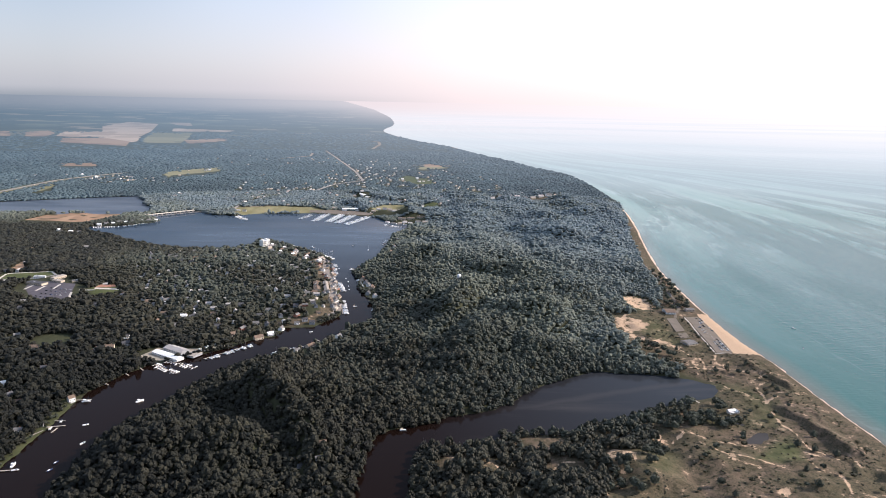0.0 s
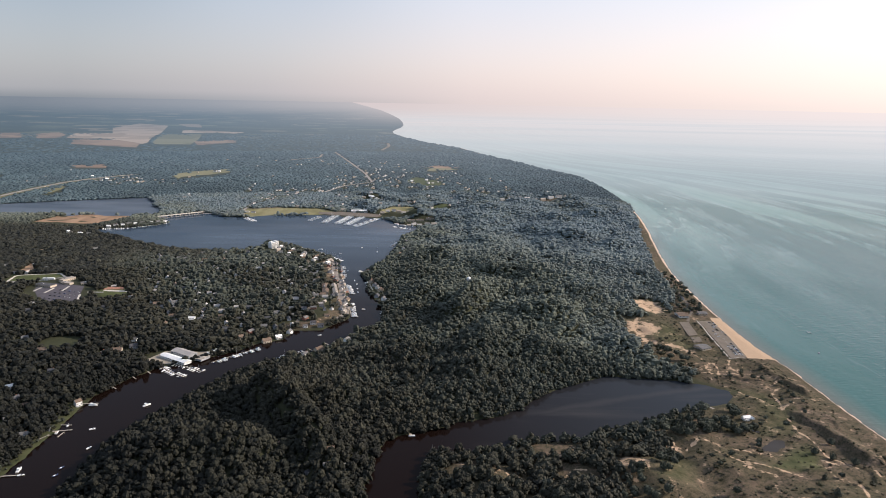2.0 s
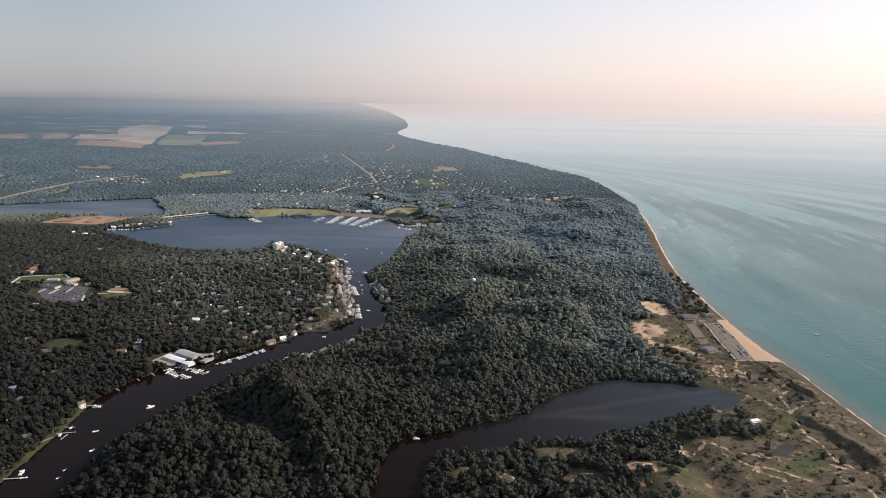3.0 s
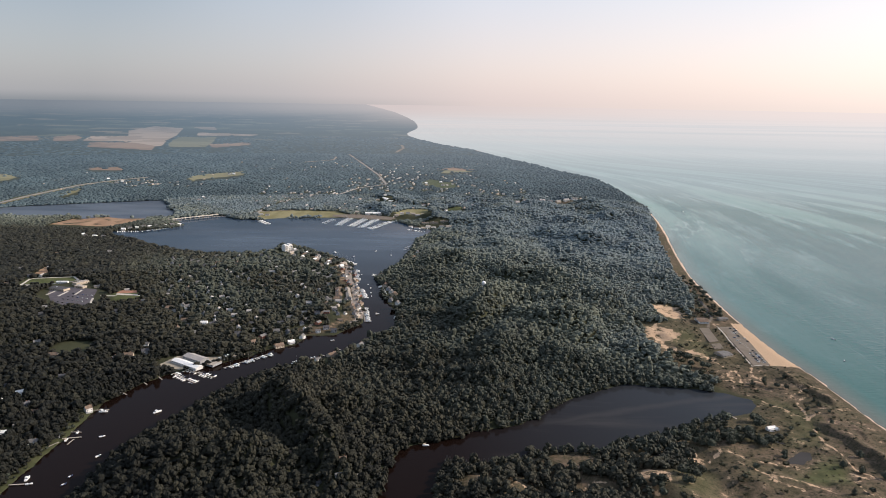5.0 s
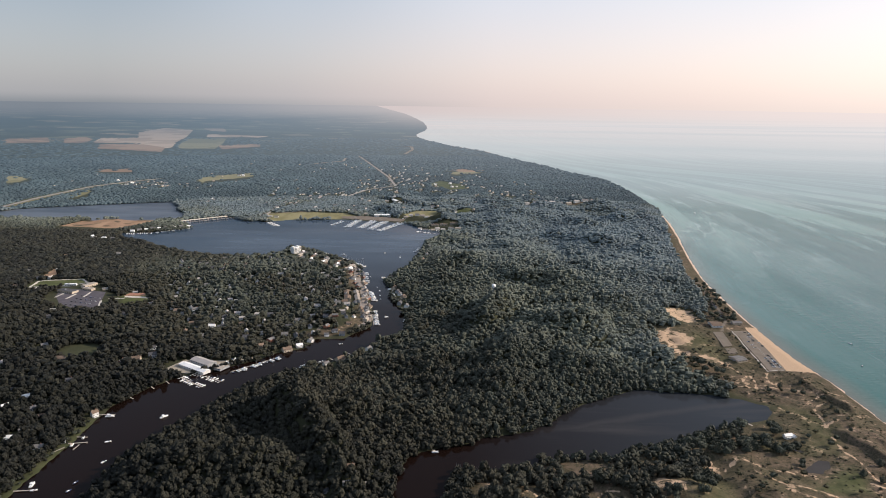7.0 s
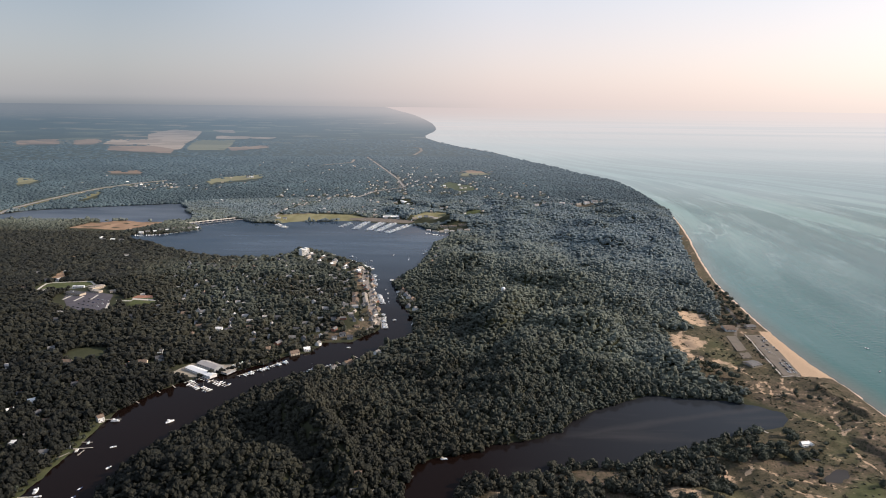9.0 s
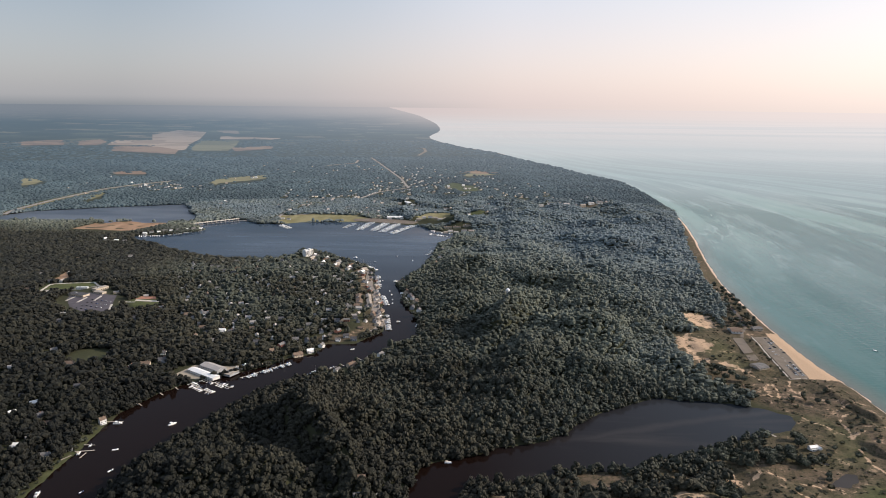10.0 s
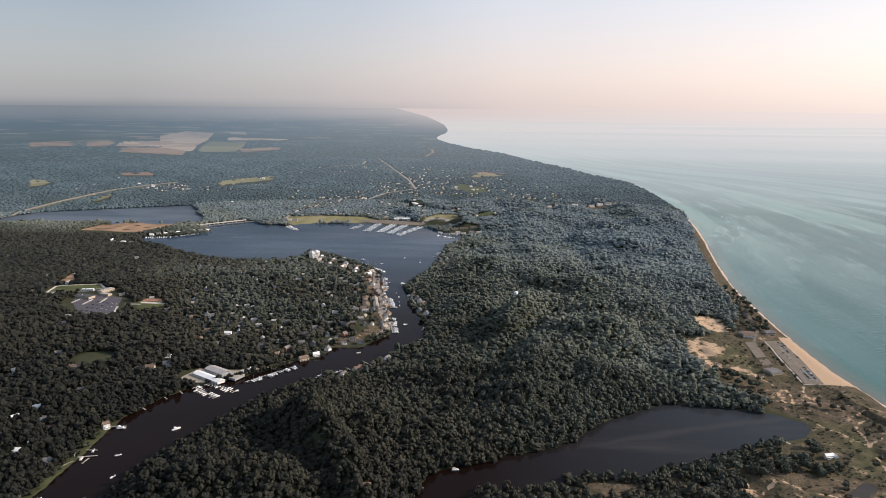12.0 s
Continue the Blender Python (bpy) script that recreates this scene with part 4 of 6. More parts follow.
def scatter(x0, x1, y0, y1, step):
    nx, ny = int((x1 - x0) / step), int((y1 - y0) / step)
    i, j = np.meshgrid(np.arange(nx), np.arange(ny))
    x = x0 + (i + 0.5 * (j % 2) + rng.uniform(-0.55, 0.55, i.shape)) * step
    y = y0 + (j + rng.uniform(-0.55, 0.55, i.shape)) * step
    return x.ravel(), y.ravel()


CUT = [OPEN_DUNE, LAGOON_TIP, CLEARING, *BLOWOUTS, SCHOOL, SCHOOL_FIELD, BALL_FIELD, LAWN, PARK, PARK_SMALL, MARSH, CLEAR_EAST, CAMPUS, RIDGE_CUT, MARINA_YARD, BOATYARD, WEST_LAWN, CLEAR_WEST, REED_SHORE]


def woods(y0, y1, step, keep_town=0.86):
    x, y = scatter(-0.74 * y1 - 60, min(0.74 * y1 + 60, 980), y0 * 0.78, y1, step)
    d = np.hypot(x, y)
    k = (d >= y0) & (d < y1) & (np.abs(np.arctan2(x, y)) < radians(36.5))
    x, y = x[k], y[k]
    w = from_water(x, y)
    k = w > -1.8
    for p in CUT:
        k &= ~inside(p, x, y)
    for p in (LAWN, SCHOOL, SCHOOL_FIELD, BALL_FIELD, PARK_SMALL, MARSH, RIDGE_CUT, MARINA_YARD, BLOWOUTS[0], CLEAR_WEST):
        k &= ~inside(p, x, y + 24)
    for p in SLIDES:
        k &= ~inside(p, x, y) & ~inside(p, x, y + 9)
    for p in (*BLOWOUTS, MARSH):
        k &= ~inside(p, x, y + 40) & ~inside(p, x, y + 65)
    for line, width in ROADS.values():
        k &= from_line(line, x, y) > width * 0.75 + 3
    town = inside(TOWN, x, y)
    k &= ~(town & (rng.uniform(size=len(x)) > np.where((w < 58) & (x > -420), 0.26, np.where((w < 95) & (y > 1830) & (x > -540), 0.22, keep_town))))
    k &= ~(inside(SOUTH_WOODS, x, y) & (wobble(x, y, 62, 13) + rng.uniform(-0.25, 0.25, len(x)) > 0.42))
    # trees cleared on the camera's side so that each house shows in its view
    for hx, hy, hr, yard in HOUSE_SPOTS:
        k &= (np.abs(x - hx) > hr) | (y > hy + hr) | (y < hy - hr - yard)
    return x[k], y[k], w[k]


# ---- where the buildings stand (x, y, turn) ----
BANK_HOUSES = [(-512, 834, 15), (-510, 722, 0),
               (-625, 974, 10), (-598, 957, 40), (-592, 980, 0), (-554, 915, 20), (-573, 926, 70), (-559, 850, 5), (-553, 870, 35), (-633, 1038, 0), (-572, 1025, 15), (-610, 926, 50)]
COVE_HOUSES = [(-109, 741, 20), (-132, 738, 50), (-107, 766, 10), (-89, 747, 70), (-104, 722, 30), (-173, 788, 15)]
MID_HOUSES = [(-513, 1194, 0), (-500, 1160, 30), (-520, 1140, 10), (-535, 1120, 80), (-446, 1262, 15), (-452, 1325, 0), (-434, 1319, 40), (-592, 1480, 10), (-521, 1432, 25), (-646, 1382, 0), (-630, 1470, 60),
              (-282, 1216, 35), (-264, 1236, 30), (-250, 1268, 80), (-368, 1265, 5), (-330, 1232, 40), (-322, 1262, 60)]
WATERFRONT = [(-266, 1806, 70), (-244, 1777, 70), (-236, 1740, 75), (-222, 1700, 75), (-227, 1584, 80), (-200, 1520, 80), (-211, 1470, 80), (-180, 1472, 85), (-210, 1420, 10), (-222, 1388, 5), (-188, 1409, 80), (-170, 1420, 85), (-166, 1440, 85), (-191, 1363, 5), (-212, 1315, 20), (-231, 1336, 70), (-225, 1300, 5), (-196, 1304, 10), (-262, 1850, 45), (-300, 1925, 45), (-335, 1960, 45), (-375, 2000, 45), (-410, 2035, 40), (-290, 1890, 45), (-330, 1915, 40)]
POINT_HOUSES = [(-418 + 178 * i / 13 - 14 * (i % 3), 2052 - 190 * i / 13 - 13 * (i % 3), 48 + 9 * (i % 4)) for i in range(14)]
QUAY_HOUSES = [(-245 + 85 * i / 17 + 12 * math.sin(i * 2.3), 1870 - 26 * i, 78 + 5 * (i % 3)) for i in range(19)] + [(-214 + 62 * i / 12 + 9 * math.sin(i * 3.1), 1800 - 34 * i, 80 - 6 * (i % 4)) for i in range(12)]
RIGHT_HOUSES = [(-200, 1146, 50), (-180, 1172, 50), (-154, 1204, 55), (-136, 1226, 60), (-122, 1655, 80), (-112, 1618, 80), (-104, 1594, 80), (-95, 1570, 80), (-100, 1523, 80), (-84, 1501, 80), (-140, 1762, 30), (-50, 2146, 80), (-55, 2040, 80), (-64, 1975, 80)]
LAKE_HOUSES = [(-1054, 2350, 10), (-1039, 2368, 15), (-1020, 2380, 15), (-1003, 2392, 15), (-985, 2400, 20), (-968, 2420, 20), (-945, 2434, 30), (-925, 2446, 30), (-905, 2462, 30), (-1114, 2212, 5), (-1084, 2212, 5), (-1054, 2206, 5), (-1135, 2240, 70)]
NORTH_HOUSES = [(-676, 2702, 5), (-650, 2690, 5), (-727, 3221, 20), (-694, 3186, 0), (-626, 3232, 40), (-575, 3230, 30), (-543, 3270, 10), (-367, 2837, 5), (-314, 2779, 10), (-264, 2740, 5), (-221, 2740, 0), (-646, 3079, 70), (-235, 3197, 20), (-200, 3055, 60), (-154, 2700, 10), (-135, 2708, 10), (-111, 2716, 0), (-92, 2722, 5), (-75, 2728, 5), (-52, 2732, 10), (-24, 2722, 10), (-92, 2492, 10), (-71, 2470, 0), (-47, 2462, 15), (-10, 2452, 10), (18, 2446, 10), (42, 2425, 5), (-30, 2475, 20)]
TOWN_HOUSES = []
tx, ty = rng.uniform(-770, -150, 620), rng.uniform(1285, 2090, 620)
tk = inside(TOWN, tx, ty) & (wobble(tx, ty, 170, 17) > -0.45) & (from_water(tx, ty) > 24)
for hx, hy in zip(tx[tk], ty[tk]):
    if all((hx - a) ** 2 + (hy - b) ** 2 > 21 ** 2 for a, b, _ in MID_HOUSES + WATERFRONT + POINT_HOUSES + QUAY_HOUSES + TOWN_HOUSES):
        TOWN_HOUSES.append((float(hx), float(hy), 12 + 90 * int(rng.integers(0, 2)) + float(rng.uniform(-6, 6))))
lx, ly = scatter(-1150, -520, 1050, 2150, 95)
lk = (np.abs(np.arctan2(lx, ly)) < radians(34)) & (from_water(lx, ly) > 60) & (rng.uniform(size=len(lx)) < 0.5)
for p in (TOWN, SCHOOL, SCHOOL_FIELD, BALL_FIELD, LAWN):
    lk &= ~inside(p, lx, ly)
WOOD_HOUSES = [(float(a), float(b), float(rng.uniform(0, 90))) for a, b in zip(lx[lk], ly[lk])]
nx, ny = scatter(-760, 260, 2760, 3280, 62)
nk = (from_water(nx, ny) > 45) & (rng.uniform(size=len(nx)) < 0.3) & ~inside(PARK, nx, ny) & ~inside(PARK_SMALL, nx, ny) & (np.hypot(nx, ny) < 3280)
VILLAGE_HOUSES = [(float(a), float(b), float(rng.uniform(0, 90))) for a, b in zip(nx[nk], ny[nk])]
CAMPUS_HOUSES = [(350 + 38 * i, 3056 + 13 * i, 20) for i in range(9)]
HOUSE_SPOTS = [(x, y, 7, 8) for x, y, _ in BANK_HOUSES] + [(x, y, 9, 11) for x, y, _ in MID_HOUSES] + [(x, y, 7.5, 19) for x, y, _ in TOWN_HOUSES] + [(x, y, 9, 16) for x, y, _ in WOOD_HOUSES] + [(x, y, 11, 45) for x, y, _ in VILLAGE_HOUSES] + [(x, y, 20, 75) for x, y, _ in CAMPUS_HOUSES]
HOUSE_SPOTS += [(x, y, 13, 12) for x, y, _ in WATERFRONT + POINT_HOUSES + QUAY_HOUSES + RIGHT_HOUSES + LAKE_HOUSES + NORTH_HOUSES] + [(x, y, 5, 5) for x, y, _ in COVE_HOUSES] + [(-492, 936, 9, 12), (-440, 2045, 20, 30), (-6, 2533, 52, 60), (-95, 2730, 80, 40), (-222, 3150, 40, 60), (101, 1436, 12, 14), (467, 899, 11, 12)]

NEAR_SHAPES = []
tv, tf = trunk_shape()
for s in range(8):
    cv, cf = lobed_crown(8, 34, 20 + s, 0.85 + 0.08 * (s % 5), (0.30, 0.48))
    NEAR_SHAPES.append((np.concatenate([cv, tv]), np.concatenate([cf, tf + len(cv)])))
MID_SHAPES = [lobed_crown(3, 8, 40 + s, 0.8 + 0.1 * (s % 5), (0.44, 0.62)) for s in range(9)]
FAR_SHAPES = [lobed_crown(1, 1, 60 + s, 0.62 + 0.08 * (s % 4), (0.85, 0.98)) for s in range(9)]
RIM_SHAPES = [lobed_crown(1, 0, 80 + s, 0.55, (0.9, 1.0)) for s in range(6)]


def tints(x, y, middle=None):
    """Leaf tone with haze painted in: paler and bluer further ahead, darker to the west and in town."""
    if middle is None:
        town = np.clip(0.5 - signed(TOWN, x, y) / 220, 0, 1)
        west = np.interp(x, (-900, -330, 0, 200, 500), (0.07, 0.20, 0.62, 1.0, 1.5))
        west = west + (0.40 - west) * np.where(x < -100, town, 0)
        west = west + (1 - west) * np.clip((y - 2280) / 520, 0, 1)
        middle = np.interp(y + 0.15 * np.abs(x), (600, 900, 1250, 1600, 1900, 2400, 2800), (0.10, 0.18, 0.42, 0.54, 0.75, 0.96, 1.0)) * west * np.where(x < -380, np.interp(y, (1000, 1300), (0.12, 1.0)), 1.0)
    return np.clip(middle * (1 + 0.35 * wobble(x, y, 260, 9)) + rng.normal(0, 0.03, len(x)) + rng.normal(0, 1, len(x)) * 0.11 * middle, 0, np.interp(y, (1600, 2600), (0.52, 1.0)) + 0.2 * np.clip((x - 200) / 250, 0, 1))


for nm, y0, y1, step, shapes, size in (("near_woods", 560, 1150, 8.1, NEAR_SHAPES, (5.3, 7.8)), ("middle_woods", 1150, 1900, 8.3, MID_SHAPES, (5.2, 7.6)), ("harbour_woods", 1900, 3300, 8.4, FAR_SHAPES, (5.6, 7.8))):
    x, y, w = woods(y0, y1, step)
    r = size[0] * 0.92 + (size[1] * 1.15 - size[0] * 0.92) * rng.uniform(size=len(x)) ** 1.4
    r *= np.where(rng.uniform(size=len(x)) < 0.12, 1.3, 1.0)
    r *= np.where(w < 12, 0.9, 1.0) * np.where((x < -330) & (y > 1180) | inside(TOWN, x, y), 1.12, 1.0)
    lift = np.where(w < 16, 0.6, {560: 0.85, 1150: 0.65, 1900: 0.42}[y0])
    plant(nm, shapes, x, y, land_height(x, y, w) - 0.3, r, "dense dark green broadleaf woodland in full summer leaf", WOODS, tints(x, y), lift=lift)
    print(nm, len(x))

# ---- houses of the far plain; trees are cleared towards the camera to show them ----
rx, ry = scatter(-2100, 420, 3330, 5600, 210)
rk = (np.hypot(rx, ry) > 3340) & (from_coast(rx, ry) > 250) & (rng.uniform(size=len(rx)) < 0.3) & (np.abs(np.arctan2(rx, ry)) < radians(33))
for p in FARM_FIELDS["pasture"] + FARM_FIELDS["soil"]:
    rk &= signed(p, rx, ry) > 30
FAR_HOUSES = [(float(a), float(b), float(rng.uniform(0, 90))) for a, b in zip(rx[rk], ry[rk])]
for cx, cy, spread, count in ((-1560, 3720, 130, 24), (-1400, 3780, 120, 10), (-330, 3750, 200, 44), (-100, 3950, 260, 40), (150, 3600, 220, 30), (-420, 4900, 260, 16), (-250, 4300, 160, 22), (-650, 3320, 130, 18), (-560, 3460, 160, 16), (420, 3420, 160, 14)):
    FAR_HOUSES += [(cx + float(rng.normal()) * spread, cy + float(rng.normal()) * spread * 0.8, float(rng.uniform(0, 90))) for _ in range(count)]
FAR_HOUSES = [h for h in FAR_HOUSES if math.hypot(h[0], h[1]) > NEAR_END + 20]

# distant woods on the rim
xs, ys, rs = [], [], []
for d0, d1, step in ((3300, 3800, 11.5), (3800, 4600, 15.5), (4600, 6000, 24), (6000, 9000, 48)):
    x, y = scatter(-0.72 * d1, 0.3 * d1, d0 * 0.75, d1, step)
    d = np.hypot(x, y)
    k = (d >= d0) & (d < d1) & (np.abs(np.arctan2(x, y)) < radians(36)) & (from_coast(x, y) > step * rng.uniform(0.1, 0.6, len(x)))
    for polys in FARM_FIELDS.values():
        for p in polys:
            k &= ~(inside(p, x * 1.035, y * 1.035) & (rng.uniform(size=len(x)) > 0.02)) & ~(inside(p, x * 1.008, y * 1.008) & (rng.uniform(size=len(x)) > 0.03 + 0.3 * (from_line(p, x, y, True) < 25))) | np.any([inside(q, x, y) for q in COPSES], axis=0)
    k &= ~inside(CLEAR_EAST, x, y)
    for hx, hy, _ in FAR_HOUSES:
        k &= (np.abs(x - hx) > 13) | (y > hy + 10) | (y < hy - 75)
    for line, width in ROADS.values():
        k &= (from_line(line, x, y) > width + step * 0.3 + (14 if width == 18 else 0)) & (from_line(line, x * 1.008, y * 1.008) > width + step * 0.2)
    xs.append(x[k]), ys.append(y[k]), rs.append(rng.uniform(0.5, 0.85, k.sum()) * step)
x, y, r = np.concatenate(xs), np.concatenate(ys), np.concatenate(rs)
print("rim", len(x))
plant("distant_woods", RIM_SHAPES, x, y, np.full(len(x), 3.0) - r * 0.25, np.minimum(r, 60), "hazy blue-green woods of the far plain", FAR_WOODS, tints(x, y, 0.6 + 0.18 * wobble(x, y, 900, 4)), lift=0.2, far=True)


# ---- small building kit ----
def part(name, bm, material, parent, label="", smooth=False):
    """Links a bmesh as one mesh object under its thing or part."""
    me = bpy.data.meshes.new(name)
    bmesh.ops.recalc_face_normals(bm, faces=bm.faces)
    bm.to_mesh(me)
    bm.free()
    me.materials.append(material)
    if smooth:
        me.polygons.foreach_set("use_smooth", [True] * len(me.polygons))
    ob = new(name, me)
    ob.parent = parent
    return tagged(ob, label)


def thing(name, label, category, group=""):
    return tagged(new(name), label, category, group)


def box(x0, x1, y0, y1, z0, z1, bm=None, bevel=0.0):
    bm = bm or bmesh.new()
    made = bmesh.ops.create_cube(bm, size=1, matrix=Matrix.Translation(((x0 + x1) / 2, (y0 + y1) / 2, (z0 + z1) / 2)) @ Matrix.Diagonal((x1 - x0, y1 - y0, z1 - z0, 1)))
    if bevel:
        edges = {e for v in made["verts"] for e in v.link_edges}
        bmesh.ops.bevel(bm, geom=list(edges), offset=bevel, segments=1, affect="EDGES")
    return bm


def tube(x, y, z0, z1, r0, r1, sides=8, bm=None):
    bm = bm or bmesh.new()
    bmesh.ops.create_cone(bm, cap_ends=True, segments=sides, radius1=r0, radius2=r1, depth=z1 - z0, matrix=Matrix.Translation((x, y, (z0 + z1) / 2)))
    return bm


def prism(outline, z0, z1, bm=None):
    """An upright slab over an outline; z1 may be a number for each corner."""
    bm = bm or bmesh.new()
    tops = z1 if isinstance(z1, (list, tuple)) else [z1] * len(outline)
    lo = [bm.verts.new((x, y, z0)) for x, y in outline]
    hi = [bm.verts.new((x, y, t)) for (x, y), t in zip(outline, tops)]
    n = len(outline)
    bm.faces.new(lo[::-1])
    bm.faces.new(hi)
    for i in range(n):
        bm.faces.new((lo[i], lo[(i + 1) % n], hi[(i + 1) % n], hi[i]))
    return bm


def section(shape, x0, x1, bm=None):
    """A bar of the given (y, z) section from x0 to x1."""
    bm = bm or bmesh.new()
    a = [bm.verts.new((x0, y, z)) for y, z in shape]
    b = [bm.verts.new((x1, y, z)) for y, z in shape]
    n = len(shape)
    bm.faces.new(a)
    bm.faces.new(b[::-1])
    for i in range(n):
        bm.faces.new((a[i], b[i], b[(i + 1) % n], a[(i + 1) % n]))
    return bm


def gable(w, d, wall_h, roof_h, over=0.5, thick=0.25):
    """The walls with gables, and the two roof slopes, of a house w long (x) and d deep (y)."""
    walls = section([(-d / 2, 0), (d / 2, 0), (d / 2, wall_h), (0, wall_h + roof_h), (-d / 2, wall_h)], -w / 2, w / 2)
    s = roof_h / (d / 2)
    e = d / 2 + over
    roof = section([(-e, wall_h - over * s), (0, wall_h + roof_h), (0, wall_h + roof_h + thick * 1.2), (-e, wall_h - over * s + thick)], -w / 2 - over, w / 2 + over)
    section([(e, wall_h - over * s), (0, wall_h + roof_h), (0, wall_h + roof_h + thick * 1.2), (e, wall_h - over * s + thick)], -w / 2 - over, w / 2 + over, roof)
    return walls, roof


def add_window(parent, x, y, z, w, h, along_x):
    """A dark pane in a shallow white surround."""
    t = 0.08
    f = box(x - w / 2, x + w / 2, y - t, y + t, z, z + h) if along_x else box(x - t, x + t, y - w / 2, y + w / 2, z, z + h)
    part("window", f, GLASS_DARK, parent)


def make_house(label, siding, roofing, w=13.0, d=9.0, wall_h=5.2, roof_h=3.2, porch=False, small=False):
    h = thing("house", label, "house", "houses among the trees")
    walls, roof = gable(w, d, wall_h, roof_h)
    part("wall", walls, siding, h)
    part("roof", roof, roofing, h)
    if not small:
        part("chimney", box(w * 0.2, w * 0.2 + 0.9, 0.6, 1.4, wall_h + 1, wall_h + roof_h + 1.0), RED_BRICK, h)
    part("door", box(-0.5, 0.5, -d / 2 - 0.07, -d / 2 + 0.05, 0, 2.1), SHINGLE_DARK, h)
    for x in (-w * 0.32, w * 0.32):
        for z in (0.9,) if small else (0.9, 3.3):
            add_window(h, x, -d / 2, z, 1.6, 1.4, True)
    if porch:
        part("porch", box(-w * 0.4, w * 0.4, -d / 2 - 2.4, -d / 2, 2.5, 2.75, box(-w * 0.4, w * 0.4, -d / 2 - 2.4, -d / 2, 0, 0.3)), WHITE_SIDING, h)
    return h


HOUSE_KINDS = [
    make_house("white-sided house with grey shingle roof among trees", WHITE_SIDING, SHINGLE_GREY, 13, 9, 5.2, 3.2, True),
    make_house("beige-sided house with brown shingle roof among trees", BEIGE_SIDING, SHINGLE_BROWN, 15, 10, 4.0, 3.4),
    make_house("grey-sided house with charcoal shingle roof among trees", GREY_SIDING, SHINGLE_DARK, 12, 8.5, 5.4, 3.0),
    make_house("white cottage with pale metal roof beside the water", WHITE_SIDING, METAL_WHITE, 12, 8, 4.6, 2.6, True),
    make_house("red brick house with grey roof among trees", RED_BRICK, SHINGLE_GREY, 16, 10, 5.6, 3.0),
    make_house("tan-roofed cream house beside the quay", BEIGE_SIDING, TAN_ROOF, 16, 10, 4.6, 2.4),
]
COTTAGES = [make_house(label, siding, roofing, w, d, hh, rh, False, True) for label, siding, roofing, w, d, hh, rh in (
    ("white house with grey shingle roof under trees", WHITE_SIDING, SHINGLE_GREY, 12, 9, 4.6, 3.2), ("beige house with brown shingle roof under trees", BEIGE_SIDING, SHINGLE_BROWN, 14, 9, 4.0, 3.2),
    ("grey house with charcoal roof under trees", GREY_SIDING, SHINGLE_DARK, 12, 8.5, 4.8, 3.0), ("white house with pale metal roof under trees", WHITE_SIDING, METAL_GREY, 13, 8, 4.2, 2.6))]


def far_houses(spots):
    """The many small houses of the far shore and woods, as one joined mesh."""
    bm = bmesh.new()
    for i, (hx, hy, turn, size) in enumerate(spots):
        z = height_at(hx, hy) - 0.15
        if math.hypot(hx, hy) > NEAR_END:
            dx, dy, z = (float(v) for v in draw_in(np.array(hx), np.array(hy), np.array(3.5)))
            size, hx, hy = size * math.hypot(dx, dy) / math.hypot(hx, hy), dx, dy
        w, d, wall_h, roof_h = 13 + i % 4, 9 + i % 2, 4.2 + 0.4 * (i % 3), 2.8
        lot = pose(hx, hy, z, 0, 0, turn) @ Matrix.Diagonal((size, size, size, 1))
        for slot, piece in zip(((0, 1)[i % 3 == 2], 2 + i % 3), gable(w, d, wall_h, roof_h)):
            piece.transform(lot)
            bmesh.ops.recalc_face_normals(piece, faces=piece.faces)
            at = {v: bm.verts.new(v.co) for v in piece.verts}
            for f in piece.faces:
                bm.faces.new([at[v] for v in f.verts]).material_index = slot
            piece.free()
    me = bpy.data.meshes.new("far_houses")
    bm.to_mesh(me)
    bm.free()
    for m in (WHITE_SIDING, BEIGE_SIDING, METAL_GREY, SHINGLE_GREY, TAN_ROOF):
        me.materials.append(m)
    tagged(new("far_houses", me), "small pale houses scattered through the far woods", "houses", kind="stuff")


PICKS = (0, 2, 1, 4, 0, 3, 2, 1, 0, 2, 4, 1, 3)
used = set()


def put(master, x, y, turn, scale=1.0, z=None):
    """Sets a copy of a thing down on the ground; the first goes to the master itself."""
    z = height_at(x, y) - 0.15 if z is None else z
    s = scale
    if math.hypot(x, y) > NEAR_END:
        dx, dy, dz = (float(v) for v in draw_in(np.array(x), np.array(y), np.array(3.5)))
        s, x, y, z = scale * math.hypot(dx, dy) / math.hypot(x, y), dx, dy, dz
    m = pose(x, y, z, 0, 0, turn)
    if master.name in used:
        ob = copy_thing(master, m)
    else:
        used.add(master.name)
        ob = master
        ob.matrix_basis = m
    ob.scale = (s, s, s)
    return ob


put(make_house("tall white house with brown roof beside the river", WHITE_SIDING, SHINGLE_BROWN, 11, 9, 8.2, 3.6, True), -491, 936, 50, 0.82)
k = 0
for spots, kinds in ((BANK_HOUSES, (3, 0, 1, 2)), (MID_HOUSES, PICKS), (WATERFRONT, (5, 1, 2, 4, 0, 2)), (POINT_HOUSES, (3, 0, 5, 3, 1)), (QUAY_HOUSES, (2, 1, 0, 5, 2, 4)), (RIGHT_HOUSES, (2, 0, 1)), (LAKE_HOUSES, (3, 0))):
    for hx, hy, turn in spots:
        k += 1
        put(HOUSE_KINDS[kinds[k % len(kinds)]], hx, hy, turn, (0.66 if spots is QUAY_HOUSES or spots is WATERFRONT or spots is BANK_HOUSES else 0.85) + 0.3 * ((k * 37) % 10) / 10)
